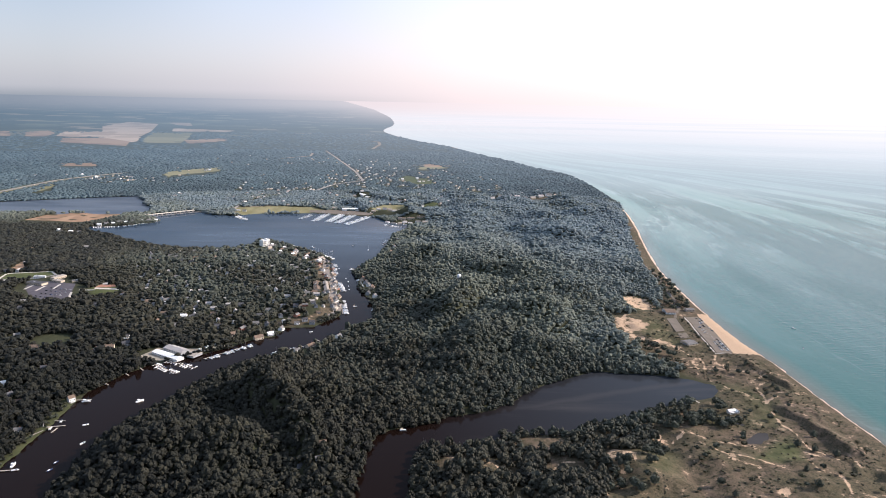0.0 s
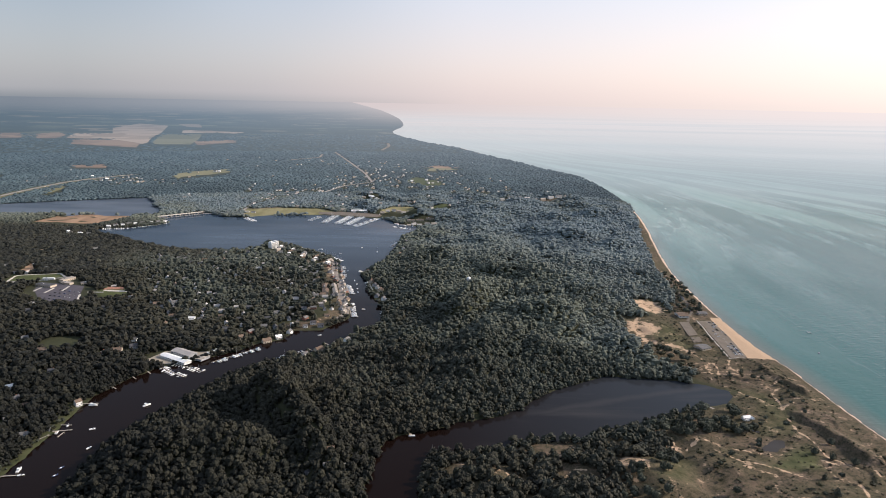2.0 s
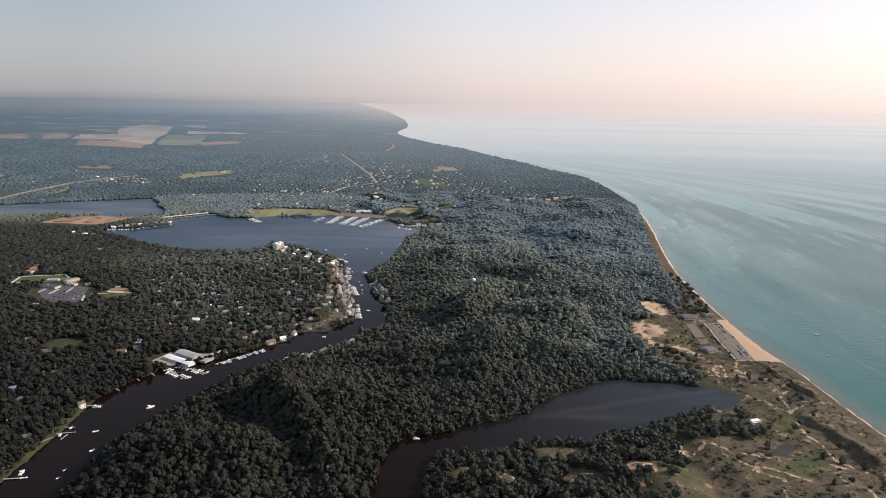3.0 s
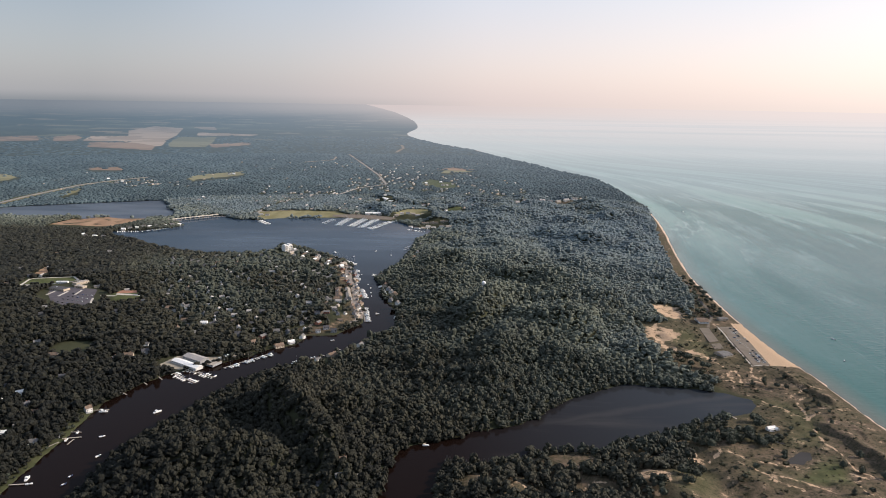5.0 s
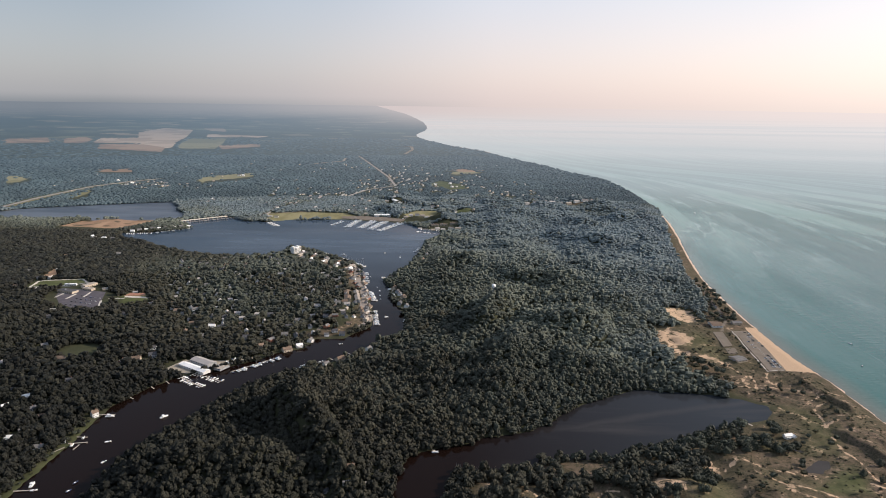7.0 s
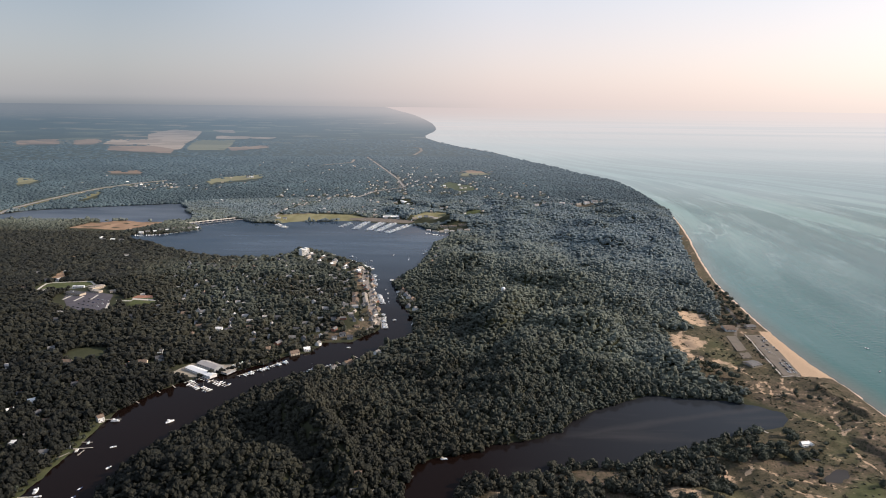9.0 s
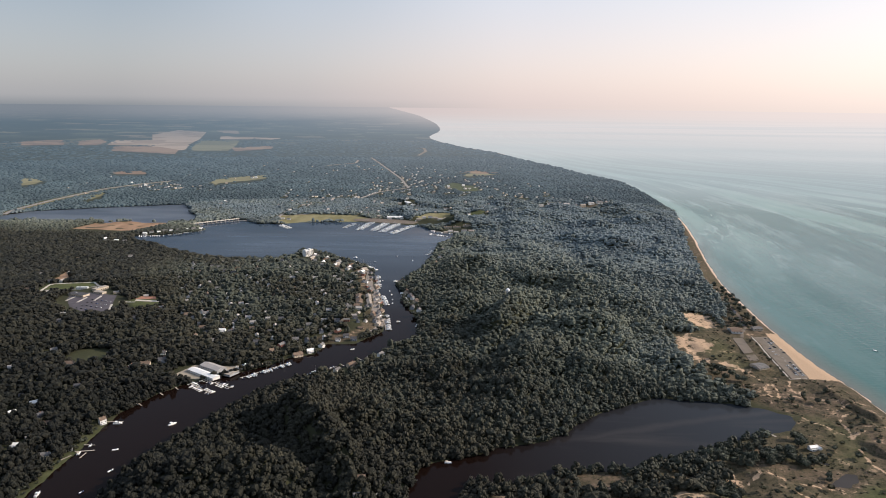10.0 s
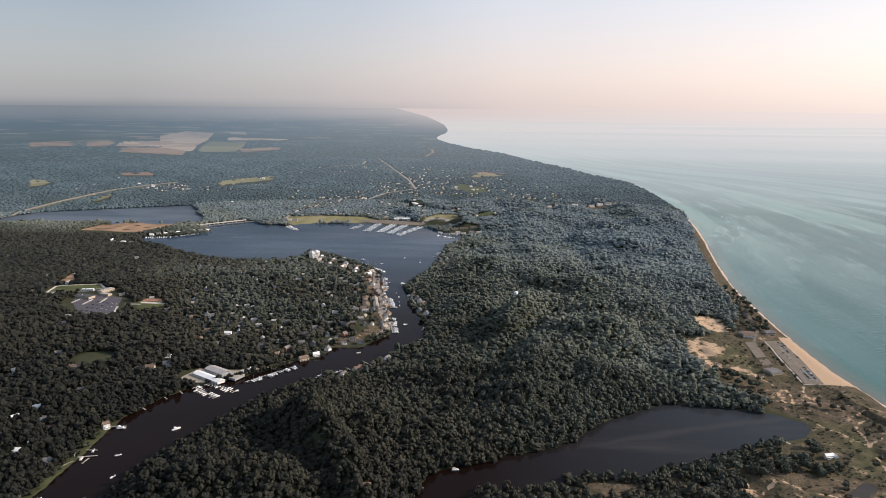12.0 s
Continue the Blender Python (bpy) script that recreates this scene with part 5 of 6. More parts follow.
far_houses([(x, y, t, s * (0.85 + 0.03 * (i % 10))) for spots, s in ((CAMPUS_HOUSES, 1.6), (NORTH_HOUSES, 1.1), (VILLAGE_HOUSES, 1.0), (FAR_HOUSES, 0.72)) for i, (x, y, t) in enumerate(spots)])
for spots, kinds, size in ((TOWN_HOUSES, COTTAGES, 0.92), (WOOD_HOUSES, COTTAGES, 0.95)):
    for hx, hy, turn in spots:
        k += 1
        put(kinds[(0, 3, 1, 0, 2, 3)[k % 6] % len(kinds)], hx, hy, turn, size * (0.85 + 0.3 * ((k * 37) % 10) / 10))
for hx, hy, turn in COVE_HOUSES:
    k += 1
    put(HOUSE_KINDS[(1, 0, 2)[k % 3]], hx, hy, turn, 0.6)
for hx, hy, turn in ((-1649, 3642, 10), (-1643, 3696, 40), (-1597, 3623, 5), (-1772, 3817, 70), (-1221, 4174, 0), (-1198, 4178, 0), (-1024, 3028, 50), (-1034, 3118, 60), (-1015, 3075, 60), (-60, 3840, 10), (30, 3760, 40), (20, 3900, 20)):
    k += 1
    put(HOUSE_KINDS[(0, 3)[k % 2]], hx, hy, turn, 1.2)


# ---- large buildings ----
def make_shed(name, label, corners, z, wall_h, roof_h, roofing, siding, category="boat shed"):
    """A long gabled shed over four corners given in order, its ridge along the first side."""
    a, b, c, d = (Vector((*p, 0)) for p in corners)
    mid = (a + b + c + d) / 4
    along = ((b + c) - (a + d)) / 2
    w, dp = along.length, ((c + d) - (a + b)).length / 2
    s = thing(name, label, category)
    walls, roof = gable(w, dp, wall_h, roof_h, 0.6, 0.3)
    part("wall", walls, siding, s)
    part("roof", roof, roofing, s)
    n = max(3, int(w / 6))
    for i in range(n):
        x = -w / 2 + (i + 0.5) * w / n
        add_window(s, x, -dp / 2, wall_h * 0.55, 2.2, 1.2, True)
        part("roof_rib", section([(-dp / 2 - 0.5, wall_h - 0.5 * roof_h / (dp / 2) + 0.3), (0, wall_h + roof_h + 0.36), (0, wall_h + roof_h + 0.5), (-dp / 2 - 0.5, wall_h - 0.5 * roof_h / (dp / 2) + 0.44)], x - 0.12, x + 0.12), roofing, s)
    part("sliding_door", box(-w / 2 - 0.1, -w / 2 + 0.05, -dp * 0.25, dp * 0.25, 0, wall_h * 0.85), METAL_DARK, s)
    s.matrix_basis = pose(mid.x, mid.y, z, 0, 0, math.degrees(math.atan2(along.y, along.x)))
    return s


make_shed("boat_shed", "long white metal-roofed boat shed beside the docks", [(-444, 1130), (-391, 1093), (-383, 1105), (-437, 1142)], 1.6, 4.0, 2.0, METAL_WHITE, WHITE_SIDING)
make_shed("boat_shed", "wide weathered grey metal-roofed boat storage shed", [(-430, 1146), (-393, 1121), (-383, 1137), (-421, 1162)], 1.6, 6.0, 2.6, METAL_GREY, GREY_SIDING)
make_shed("boat_shed", "low tan-roofed workshop shed beside storage shed", [(-384, 1118), (-368, 1110), (-360, 1130), (-376, 1138)], 1.6, 3.6, 1.4, TAN_ROOF, GREY_SIDING)
make_shed("waterfront_hall", "long tan-roofed waterfront building on the quay", [(-199, 1531), (-214, 1613), (-203, 1616), (-189, 1534)], 2.2, 5.0, 2.2, TAN_ROOF, BEIGE_SIDING, "building")
make_shed("waterfront_hall", "brown-roofed waterfront restaurant beside the quay", [(-224, 1535), (-236, 1611), (-222, 1616), (-211, 1541)], 2.4, 5.0, 2.4, SHINGLE_BROWN, BEIGE_SIDING, "building")
make_shed("marina_hall", "pale-roofed marina building behind the boat slips", [(-375, 2850), (-320, 2850), (-320, 2830), (-375, 2830)], 3.0, 6.0, 2.6, METAL_WHITE, WHITE_SIDING, "building")
make_shed("marina_hall", "white marina hall beside the slips", [(-282, 2758), (-220, 2762), (-218, 2744), (-278, 2738)], 3.0, 6.0, 2.6, METAL_WHITE, WHITE_SIDING, "building")
make_shed("store_building", "long white-roofed store behind the woods", [(-240, 3224), (-190, 3084), (-208, 3078), (-258, 3218)], 6.0, 6.0, 2.0, METAL_WHITE, WHITE_SIDING, "building")
make_shed("restroom_building", "low grey-roofed beach concession building in dune grass", [(504, 1178), (523, 1186), (531, 1208), (511, 1200)], 4.4, 3.2, 2.2, SHINGLE_GREY, BEIGE_SIDING, "building")
make_shed("beach_house", "pale flat-fronted beach house at the dune edge", [(536, 1372), (556, 1374), (560, 1400), (540, 1402)], 6.0, 4.0, 2.2, SHINGLE_BROWN, WHITE_SIDING, "house")
make_shed("beach_house", "grey-roofed beach cottage behind the strand", [(588, 1395), (606, 1396), (607, 1412), (589, 1411)], 5.0, 4.0, 2.2, SHINGLE_GREY, BEIGE_SIDING, "house")
for i, (hx, hy) in enumerate(((632, 1803), (603, 1640), (596, 1525), (590, 1548), (640, 1900), (585, 1440), (612, 1690))):
    put(HOUSE_KINDS[(1, 0, 2)[i % 3]], hx, hy, 80 + 7 * i, 1.0)


def make_hotel():
    h = thing("hotel", "white five-storey waterfront hotel at the harbour point", "building")
    part("wall", box(-13, 13, -8, 8, 0, 16.5), WHITE_SIDING, h)
    part("roof", box(-13.5, 13.5, -8.5, 8.5, 16.5, 17.1), METAL_WHITE, h)
    for x in (-8, 7):
        part("penthouse", box(x - 3.5, x + 3.5, -5, 5, 17.1, 20.2), WHITE_SIDING, h)
    part("stair_tower", box(13, 16.5, -4, 4, 0, 18.5), BEIGE_SIDING, h)
    for f in range(5):
        part("balcony", box(-12.5, 12.5, -9.5, -8, 0.3 + 3.3 * f, 0.55 + 3.3 * f), WHITE_SIDING, h)
        for i in range(6):
            add_window(h, -10.8 + i * 4.3, -8, 0.9 + 3.3 * f, 2.2, 1.9, True)
    h.matrix_basis = pose(-440, 2045, height_at(-440, 2045), 0, 0, 48)


make_hotel()
dune_house = make_house("white house with two wings alone in the dunes", WHITE_SIDING, METAL_WHITE, 14, 7, 4.6, 2.6, True)
walls, roof = gable(8, 6, 3.4, 2.2)
for bm, name, coat in ((walls, "wing", WHITE_SIDING), (roof, "wing_roof", METAL_WHITE)):
    bmesh.ops.transform(bm, matrix=Matrix.Translation((9.6, -2.6, 0)) @ Matrix.Rotation(radians(90), 4, "Z"), verts=bm.verts)
    part(name, bm, coat, dune_house)
put(dune_house, 467, 901, 15, 0.85)


def make_dome():
    d = thing("radar_dome", "white radar dome on a short tower above treetops", "radar dome")
    bm = bmesh.new()
    bmesh.ops.create_icosphere(bm, subdivisions=2, radius=4.4, matrix=Matrix.Translation((0, 0, 24.5)))
    part("dome", bm, FIBREGLASS, d)
    part("platform", tube(0, 0, 19.6, 20.4, 4.2, 4.2, 12), CONCRETE, d)
    part("railing", tube(0, 0, 20.4, 21.3, 4.25, 4.25, 12), STEEL, d)
    for a in range(4):
        part("leg", tube(2.8 * math.cos(a * 1.5708 + 0.78), 2.8 * math.sin(a * 1.5708 + 0.78), -1, 19.8, 0.35, 0.3, 6), STEEL, d)
    d.matrix_basis = pose(101.2, 1435.5, 69.4 - 24.5)


make_dome()


# ---- paved ground ----
def slab(name, label, outline, top, material, under=1.2, category="road"):
    me = bpy.data.meshes.new(name)
    bm = prism(outline, top - under, top)
    bmesh.ops.recalc_face_normals(bm, faces=bm.faces)
    bm.to_mesh(me)
    bm.free()
    me.materials.append(material)
    return tagged(new(name, me), label, category, kind="structure")


slab("road_beach_lot", "worn grey asphalt beach car park", LOT, 3.65, ASPHALT)
slab("road_upper_lot", "grey asphalt lot behind the beach", LOT_SMALL, 5.2, ASPHALT)
slab("road_lower_lot", "small grey asphalt lot below the beach drive", [(513, 1222), (531, 1226), (536, 1257), (517, 1252)], 5.0, ASPHALT)
slab("road_boatyard", "pale gravel boatyard ground", [(-464, 1114), (-450, 1150), (-440, 1174), (-380, 1162), (-345, 1170), (-322, 1186), (-330, 1168), (-420, 1098)], 1.75, GRAVEL)
slab("pavement_marina", "pale gravel yard behind the marina slips", MARINA_YARD, 2.5, ASPHALT, 2.5, "pavement")
slab("road_east_lot", "pale gravel lot beside the village green", [(-62, 2789), (-21, 2783), (-17, 2727), (-54, 2723)], 4.6, GRAVEL, 2.5)
slab("road_school_lot", "asphalt lots round the school", [(-858, 1513), (-873, 1561), (-833, 1571), (-765, 1550), (-728, 1438), (-757, 1409), (-820, 1455)], 12.2, SCHOOL_LOT)
slab("road_ball_field", "red clay infield of the ball field", [(-712, 1522), (-708, 1546), (-675, 1546), (-665, 1526)], 12.2, COURT_RED, category="sports field")
slab("road_ball_walk", "pale gravel strip beside the ball field", [(-706, 1510), (-708, 1521), (-650, 1514), (-641, 1503)], 12.2, SAND_EDGE, category="sports field")


def ribbon(name, label, line, width, material, lift=0.35):
    """A road laid along a line, following the ground."""
    p = np.asarray(line, float)
    seg = np.hypot(*np.diff(p, axis=0).T)
    at = np.concatenate([[0], np.cumsum(seg)])
    s = np.linspace(0, at[-1], max(3, int(at[-1] / 14)))
    x, y = np.interp(s, at, p[:, 0]), np.interp(s, at, p[:, 1])
    dx, dy = np.gradient(x), np.gradient(y)
    n = np.hypot(dx, dy)
    ox, oy = -dy / n * width / 2, dx / n * width / 2
    X, Y = np.concatenate([x + ox, x - ox]), np.concatenate([y + oy, y - oy])
    far = np.hypot(X, Y) > NEAR_END
    Z = np.where(far, 5.5, np.maximum(height(X, Y), 0.3) + lift)
    m = len(s)
    Z[:m] = Z[m:] = np.maximum(Z[:m], Z[m:])
    X, Y, Z = draw_in(X, Y, Z)
    i = np.arange(m - 1)
    top = np.stack([i, m + i, m + i + 1, i + 1], 1)
    v = np.stack([X, Y, Z], 1)
    low = v - (0, 0, 0.9)
    f = np.concatenate([top, np.stack([i, i + 1, 2 * m + i + 1, 2 * m + i], 1), np.stack([m + i + 1, m + i, 3 * m + i, 3 * m + i + 1], 1)])
    v = np.concatenate([v, low])
    return tagged(new(name, build_mesh(name, v, f, material)), label, "road", kind="structure")


for nm, (line, width) in ROADS.items():
    ribbon("road_" + nm, "pale two-lane road through the woods", line, width, PALE_ROAD)
ribbon("pavement_lot_edge", "pale concrete walk along the car park", [(571, 1362), (553, 1193), (547, 1143), (578, 1148)], 2.2, SAND_EDGE, 0.4)
ribbon("road_beach_drive", "narrow asphalt drive behind the beach", [(549, 1352), (560, 1380), (585, 1425), (600, 1500), (618, 1620), (640, 1760)], 6.0, ASPHALT)
ribbon("road_water_street", "town street behind the waterfront", [(-250, 1300), (-232, 1400), (-238, 1500), (-245, 1640), (-275, 1780), (-320, 1880), (-420, 1990)], 6.5, ASPHALT)
ribbon("road_boatyard_drive", "pale drive along the boat racks", [(-365, 1152), (-338, 1196), (-318, 1206)], 8.0, GRAVEL)
ribbon("road_school_drive", "pale curved drive beside the school field", [(-960, 1590), (-880, 1612), (-830, 1640), (-815, 1600)], 6.0, PALE_ROAD)
ribbon("road_park_drive", "pale gravel drive round the park field", [(-668, 2600), (-705, 2775), (-573, 2834), (-500, 2840)], 9.0, GRAVEL)
bank = np.array([(-286, 1941), (-240, 1880), (-226, 1852), (-222, 1800), (-205, 1695), (-185, 1628), (-174, 1565), (-172, 1507), (-154, 1453), (-149, 1388), (-168, 1358)], float)
inland = bank + np.array([(-9, -9)] + [(-15, -5)] * 9 + [(-12, 6)], float)
slab("pavement_quay", "sandy paved quay along the town waterfront", [tuple(p) for p in np.concatenate([bank, inland[::-1]]).tolist()], 2.1, QUAY, 3.0, "pavement")


# ---- school ----
def make_block(name, label, category, w, d, h, roofing, siding, spot):
    b = thing(name, label, category)
    part("wall", box(-w / 2, w / 2, -d / 2, d / 2, 0, h), siding, b)
    part("roof", box(-w / 2 - 0.3, w / 2 + 0.3, -d / 2 - 0.3, d / 2 + 0.3, h, h + 0.35), roofing, b)
    part("roof_unit", box(-w * 0.2, -w * 0.2 + 3, -1.5, 1.5, h + 0.35, h + 1.7), STEEL, b)
    n = max(2, int(w / 5))
    for i in range(n):
        add_window(b, -w / 2 + (i + 0.5) * w / n, -d / 2, 1.0, 2.6, 1.6, True)
    x, y, turn = spot
    b.matrix_basis = pose(x, y, height_at(x, y) + 0.1, 0, 0, turn)


make_block("school_building", "tan school building beside the dark lot", "building", 34, 14, 5.5, TAN_ROOF, BEIGE_SIDING, (-826, 1598, 65))
make_block("school_building", "low beige school wing with tan flat roof", "building", 26, 12, 4.5, TAN_ROOF, BEIGE_SIDING, (-811, 1566, -20))
make_block("school_building", "low dark-roofed school wing beside the lot", "building", 44, 18, 5.0, SHINGLE_DARK, BEIGE_SIDING, (-848, 1545, -20))
make_block("school_building", "grey-roofed school wing under the trees", "building", 30, 14, 5.0, SHINGLE_GREY, BEIGE_SIDING, (-768, 1575, 30))
for ax, ay, bx, by in ((-853, 1500, -851, 1535), (-823, 1490, -822, 1530), (-793, 1505, -797, 1545), (-762, 1412, -728, 1430), (-735, 1500, -700, 1500), (-728, 1440, -742, 1480)):
    ribbon("pavement_school_walk", "pale concrete walk beside the school lot", [(ax, ay), ((ax + bx) / 2, (ay + by) / 2), (bx, by)], 4.5, SAND_EDGE, 0.45)
ribbon("pavement_field_track", "pale running track round the school field", [(-962, 1592), (-976, 1656), (-882, 1680), (-846, 1634), (-928, 1582), (-962, 1592)], 5.0, SAND_EDGE, 0.4)
for spot in ((-40, 2530, 3), (-8, 2533, 3), (28, 2536, 3)):
    make_block("apartment_block", "low brown-roofed apartment block beside the harbour", "building", 28, 12, 7.0, SHINGLE_BROWN, BEIGE_SIDING, spot)
make_block("grandstand", "white open grandstand beside the school field", "building", 26, 7, 5.5, METAL_WHITE, WHITE_SIDING, (-873, 1606, 5))
for spot in ((-965, 1745, 20), (-985, 1768, 10), (-940, 1730, 60)):
    make_block("town_building", "pale flat-roofed building in a clearing", "building", 20, 12, 4.5, METAL_GREY, BEIGE_SIDING, spot)


# ---- bridge ----
def make_bridge():
    b = thing("bridge", "long concrete road bridge over the harbour narrows", "bridge")
    L = 188.0
    part("deck", box(0, L, -5.5, 5.5, 4.2, 5.0), SAND_EDGE, b)
    for y in (-5.4, 5.4):
        part("parapet", box(0, L, y - 0.15, y + 0.15, 5.0, 6.1), SAND_EDGE, b)
    for i in range(11):
        x = 6 + i * 17.6
        p = part("pier", box(x - 0.7, x + 0.7, -4.5, 4.5, -3, 3.4), CONCRETE, b)
        part("pier_cap", box(x - 1.0, x + 1.0, -5.2, 5.2, 3.4, 4.2), CONCRETE, p)
    a = math.degrees(math.atan2(2669 - 2539, -833 + 969))
    b.matrix_basis = pose(-969, 2539, 2.5, 0, 0, a)


make_bridge()


# ---- boats, docks ----
def hull_mesh(L, B, H, z0=0.0):
    """A pointed hull from stern (x = 0) to bow (x = L), with a flat transom."""
    bm = bmesh.new()
    rings = []
    for u, b, k in ((0, 0.82, 0.0), (0.35, 1.0, 0.0), (0.7, 0.86, 0.08), (0.9, 0.45, 0.2), (1.0, 0.04, 0.32)):
        w = B / 2 * b
        rings.append([bm.verts.new((u * L, y, z)) for y, z in ((-w, z0 + H * (1 + k)), (-w * 0.8, z0 + 0.1), (0, z0 - 0.35 * (1 - u)), (w * 0.8, z0 + 0.1), (w, z0 + H * (1 + k)))])
    for r, s in zip(rings, rings[1:]):
        for i in range(4):
            bm.faces.new((r[i], s[i], s[i + 1], r[i + 1]))
        bm.faces.new((r[4], s[4], s[0], r[0]))
    bm.faces.new(rings[0][::-1])
    bm.faces.new(rings[-1])
    return bm


def make_cruiser(label, hull, top, plain_fit=False):
    b = thing("motor_boat", label, "boat", "boats on the river and in the slips")
    part("hull", hull_mesh(10.5, 3.4, 1.3), hull, b)
    part("deck", prism([(0.3, -1.3), (6, -1.5), (9.6, -0.6), (9.6, 0.6), (6, 1.5), (0.3, 1.3)], 1.15, [1.42, 1.45, 1.75, 1.75, 1.45, 1.42]), GELCOAT, b)
    c = part("cabin", prism([(2.6, -1.25), (7.2, -1.1), (8.4, 0), (7.2, 1.1), (2.6, 1.25)], 1.3, [2.9, 2.5, 2.0, 2.5, 2.9]), GELCOAT, b)
    part("windscreen", prism([(6.2, -1.0), (6.9, -0.9), (6.9, 0.9), (6.2, 1.0)], 2.4, 3.1), GLASS_DARK, c)
    part("canopy", box(2.0, 4.6, -1.2, 1.2, 2.6 if plain_fit else 3.5, 3.0 if plain_fit else 3.65), top, b)
    if plain_fit:
        return b
    for y in (-1.2, 1.2):
        part("canopy_post", tube(1.8, y, 1.3, 3.5, 0.05, 0.05, 5), STEEL, b)
    part("swim_platform", box(-0.9, 0.0, -1.3, 1.3, 0.25, 0.4), PLANKS, b)
    return b


def make_runabout(label, hull):
    b = thing("runabout", label, "boat", "boats on the river and in the slips")
    part("hull", hull_mesh(6.4, 2.3, 0.9), hull, b)
    part("cockpit", box(0.8, 3.8, -0.8, 0.8, 0.9, 1.0), GELCOAT, b)
    part("windscreen", prism([(3.8, -0.8), (4.4, -0.6), (4.4, 0.6), (3.8, 0.8)], 0.9, 1.5), GLASS_DARK, b)
    part("outboard", box(-0.6, 0.0, -0.25, 0.25, 0.1, 1.3), SHINGLE_DARK, b)
    return b


def make_sailboat():
    b = thing("sailboat", "white moored sailboat with bare mast", "boat", "boats on the river and in the slips")
    part("hull", hull_mesh(9.5, 2.9, 1.1), GELCOAT, b)
    part("cabin", prism([(2.6, -0.9), (6.2, -0.7), (6.8, 0), (6.2, 0.7), (2.6, 0.9)], 1.1, 1.75), GELCOAT, b)
    part("mast", tube(5.4, 0, 1.1, 13.5, 0.14, 0.09, 6), STEEL, b)
    part("boom", section([(-0.1, 2.3), (0.1, 2.3), (0.1, 2.7), (-0.1, 2.7)], 1.2, 5.4), BLUE_CANVAS, b)
    return b


def make_pontoon():
    b = thing("pontoon_boat", "pontoon boat with tan canopy", "boat", "boats on the river and in the slips")
    part("deck", box(0, 7.4, -1.25, 1.25, 0.55, 0.75), GELCOAT, b)
    for y in (-0.85, 0.85):
        part("float", section([(y - 0.3, 0.2), (y, -0.1), (y + 0.3, 0.2), (y, 0.55)], 0, 7.8), STEEL, b)
    part("seat_rail", box(0.2, 7.0, -1.2, 1.2, 0.75, 1.35), GELCOAT, b)
    part("canopy", box(0.8, 4.0, -1.25, 1.25, 2.6, 2.7), CANVAS, b)
    for x in (0.9, 3.9):
        for y in (-1.15, 1.15):
            part("canopy_post", tube(x, y, 0.75, 2.6, 0.04, 0.04, 5), STEEL, b)
    return b


CRUISER = make_cruiser("white motor cruiser with white hardtop", GELCOAT, GELCOAT)
CRUISER_B = make_cruiser("white motor cruiser with blue canopy", GELCOAT, BLUE_CANVAS)
RUNABOUT = make_runabout("small white open motor runabout", GELCOAT)
RUNABOUT_N = make_runabout("small navy-hulled open runabout", NAVY_HULL)
SAILBOAT = make_sailboat()
PONTOON = make_pontoon()
# under way or at anchor
for kind, x, y, turn in ((CRUISER, -398, 934, 48), (RUNABOUT, -441, 860, 30), (RUNABOUT, -420, 806, 62), (RUNABOUT_N, -429, 757, 70), (RUNABOUT_N, -428, 739, 60), (PONTOON, -14, 847, 5), (CRUISER, -294, 2036, 170), (RUNABOUT, -240, 1985, 20), (RUNABOUT, -191, 1770, 100),
                         (RUNABOUT, -164, 1668, 95), (PONTOON, -155, 1633, 95), (RUNABOUT, -150, 1593, 100), (RUNABOUT, -146, 1562, 100), (PONTOON, -126, 1427, 20), (RUNABOUT, -195, 1255, 30), (CRUISER, -85, 1398, 40), (RUNABOUT, -80, 1436, 70), (RUNABOUT, -182, 2067, 60), (SAILBOAT, -131, 2007, 90),
                         (CRUISER, -476, 936, 8), (RUNABOUT, -474, 868, 100), (PONTOON, -478, 846, 100), (CRUISER, -474, 748, 95), (RUNABOUT, -470, 741, 20), (RUNABOUT, -470, 1000, 140), (RUNABOUT_N, 728, 1180, 60), (RUNABOUT, 777, 1299, 120), (RUNABOUT, 1046, 2974, 20)):
    put(kind, x, y, turn, 1.25 if kind is RUNABOUT else 1.15, 0.0)


def make_dock(label, L, w=2.0, group="docks along the shore"):
    d = thing("dock", label, "dock", group)
    part("deck", box(0, L, -w / 2, w / 2, 0.75, 0.95), PLANKS, d)
    for i in range(max(2, int(L / 11)) + 1):
        x = min(L - 0.2, 0.2 + i * 11.0)
        for y in (-w / 2 + 0.1, w / 2 - 0.1):
            part("post", tube(x, y, -3, 1.5, 0.13, 0.13, 5), PLANKS, d)
    return d


SHORT_DOCK = make_dock("short weathered plank dock on posts", 14, 1.8)
LONG_DOCK = make_dock("long weathered plank dock on posts", 24, 2.2)
for kind, x, y, turn in ((LONG_DOCK, -489, 941, 5), (LONG_DOCK, -486, 854, 12), (SHORT_DOCK, -470, 852, -95), (SHORT_DOCK, -492, 832, 60), (LONG_DOCK, -488, 739, 8), (SHORT_DOCK, -484, 873, 0), (SHORT_DOCK, -59, 807, -20), (SHORT_DOCK, -474, 1006, -40), (SHORT_DOCK, -458, 1046, -45), (SHORT_DOCK, -442, 1068, -50), (SHORT_DOCK, -222, 1140, 135), (SHORT_DOCK, -192, 1172, 135), (SHORT_DOCK, -166, 1202, 135)):
    put(kind, x, y, turn, 1.0, 0.0)
put(make_dock("wooden pier with a bench end on the lagoon", 28, 3.0), 440, 930, 118, 1.0, 0.0)
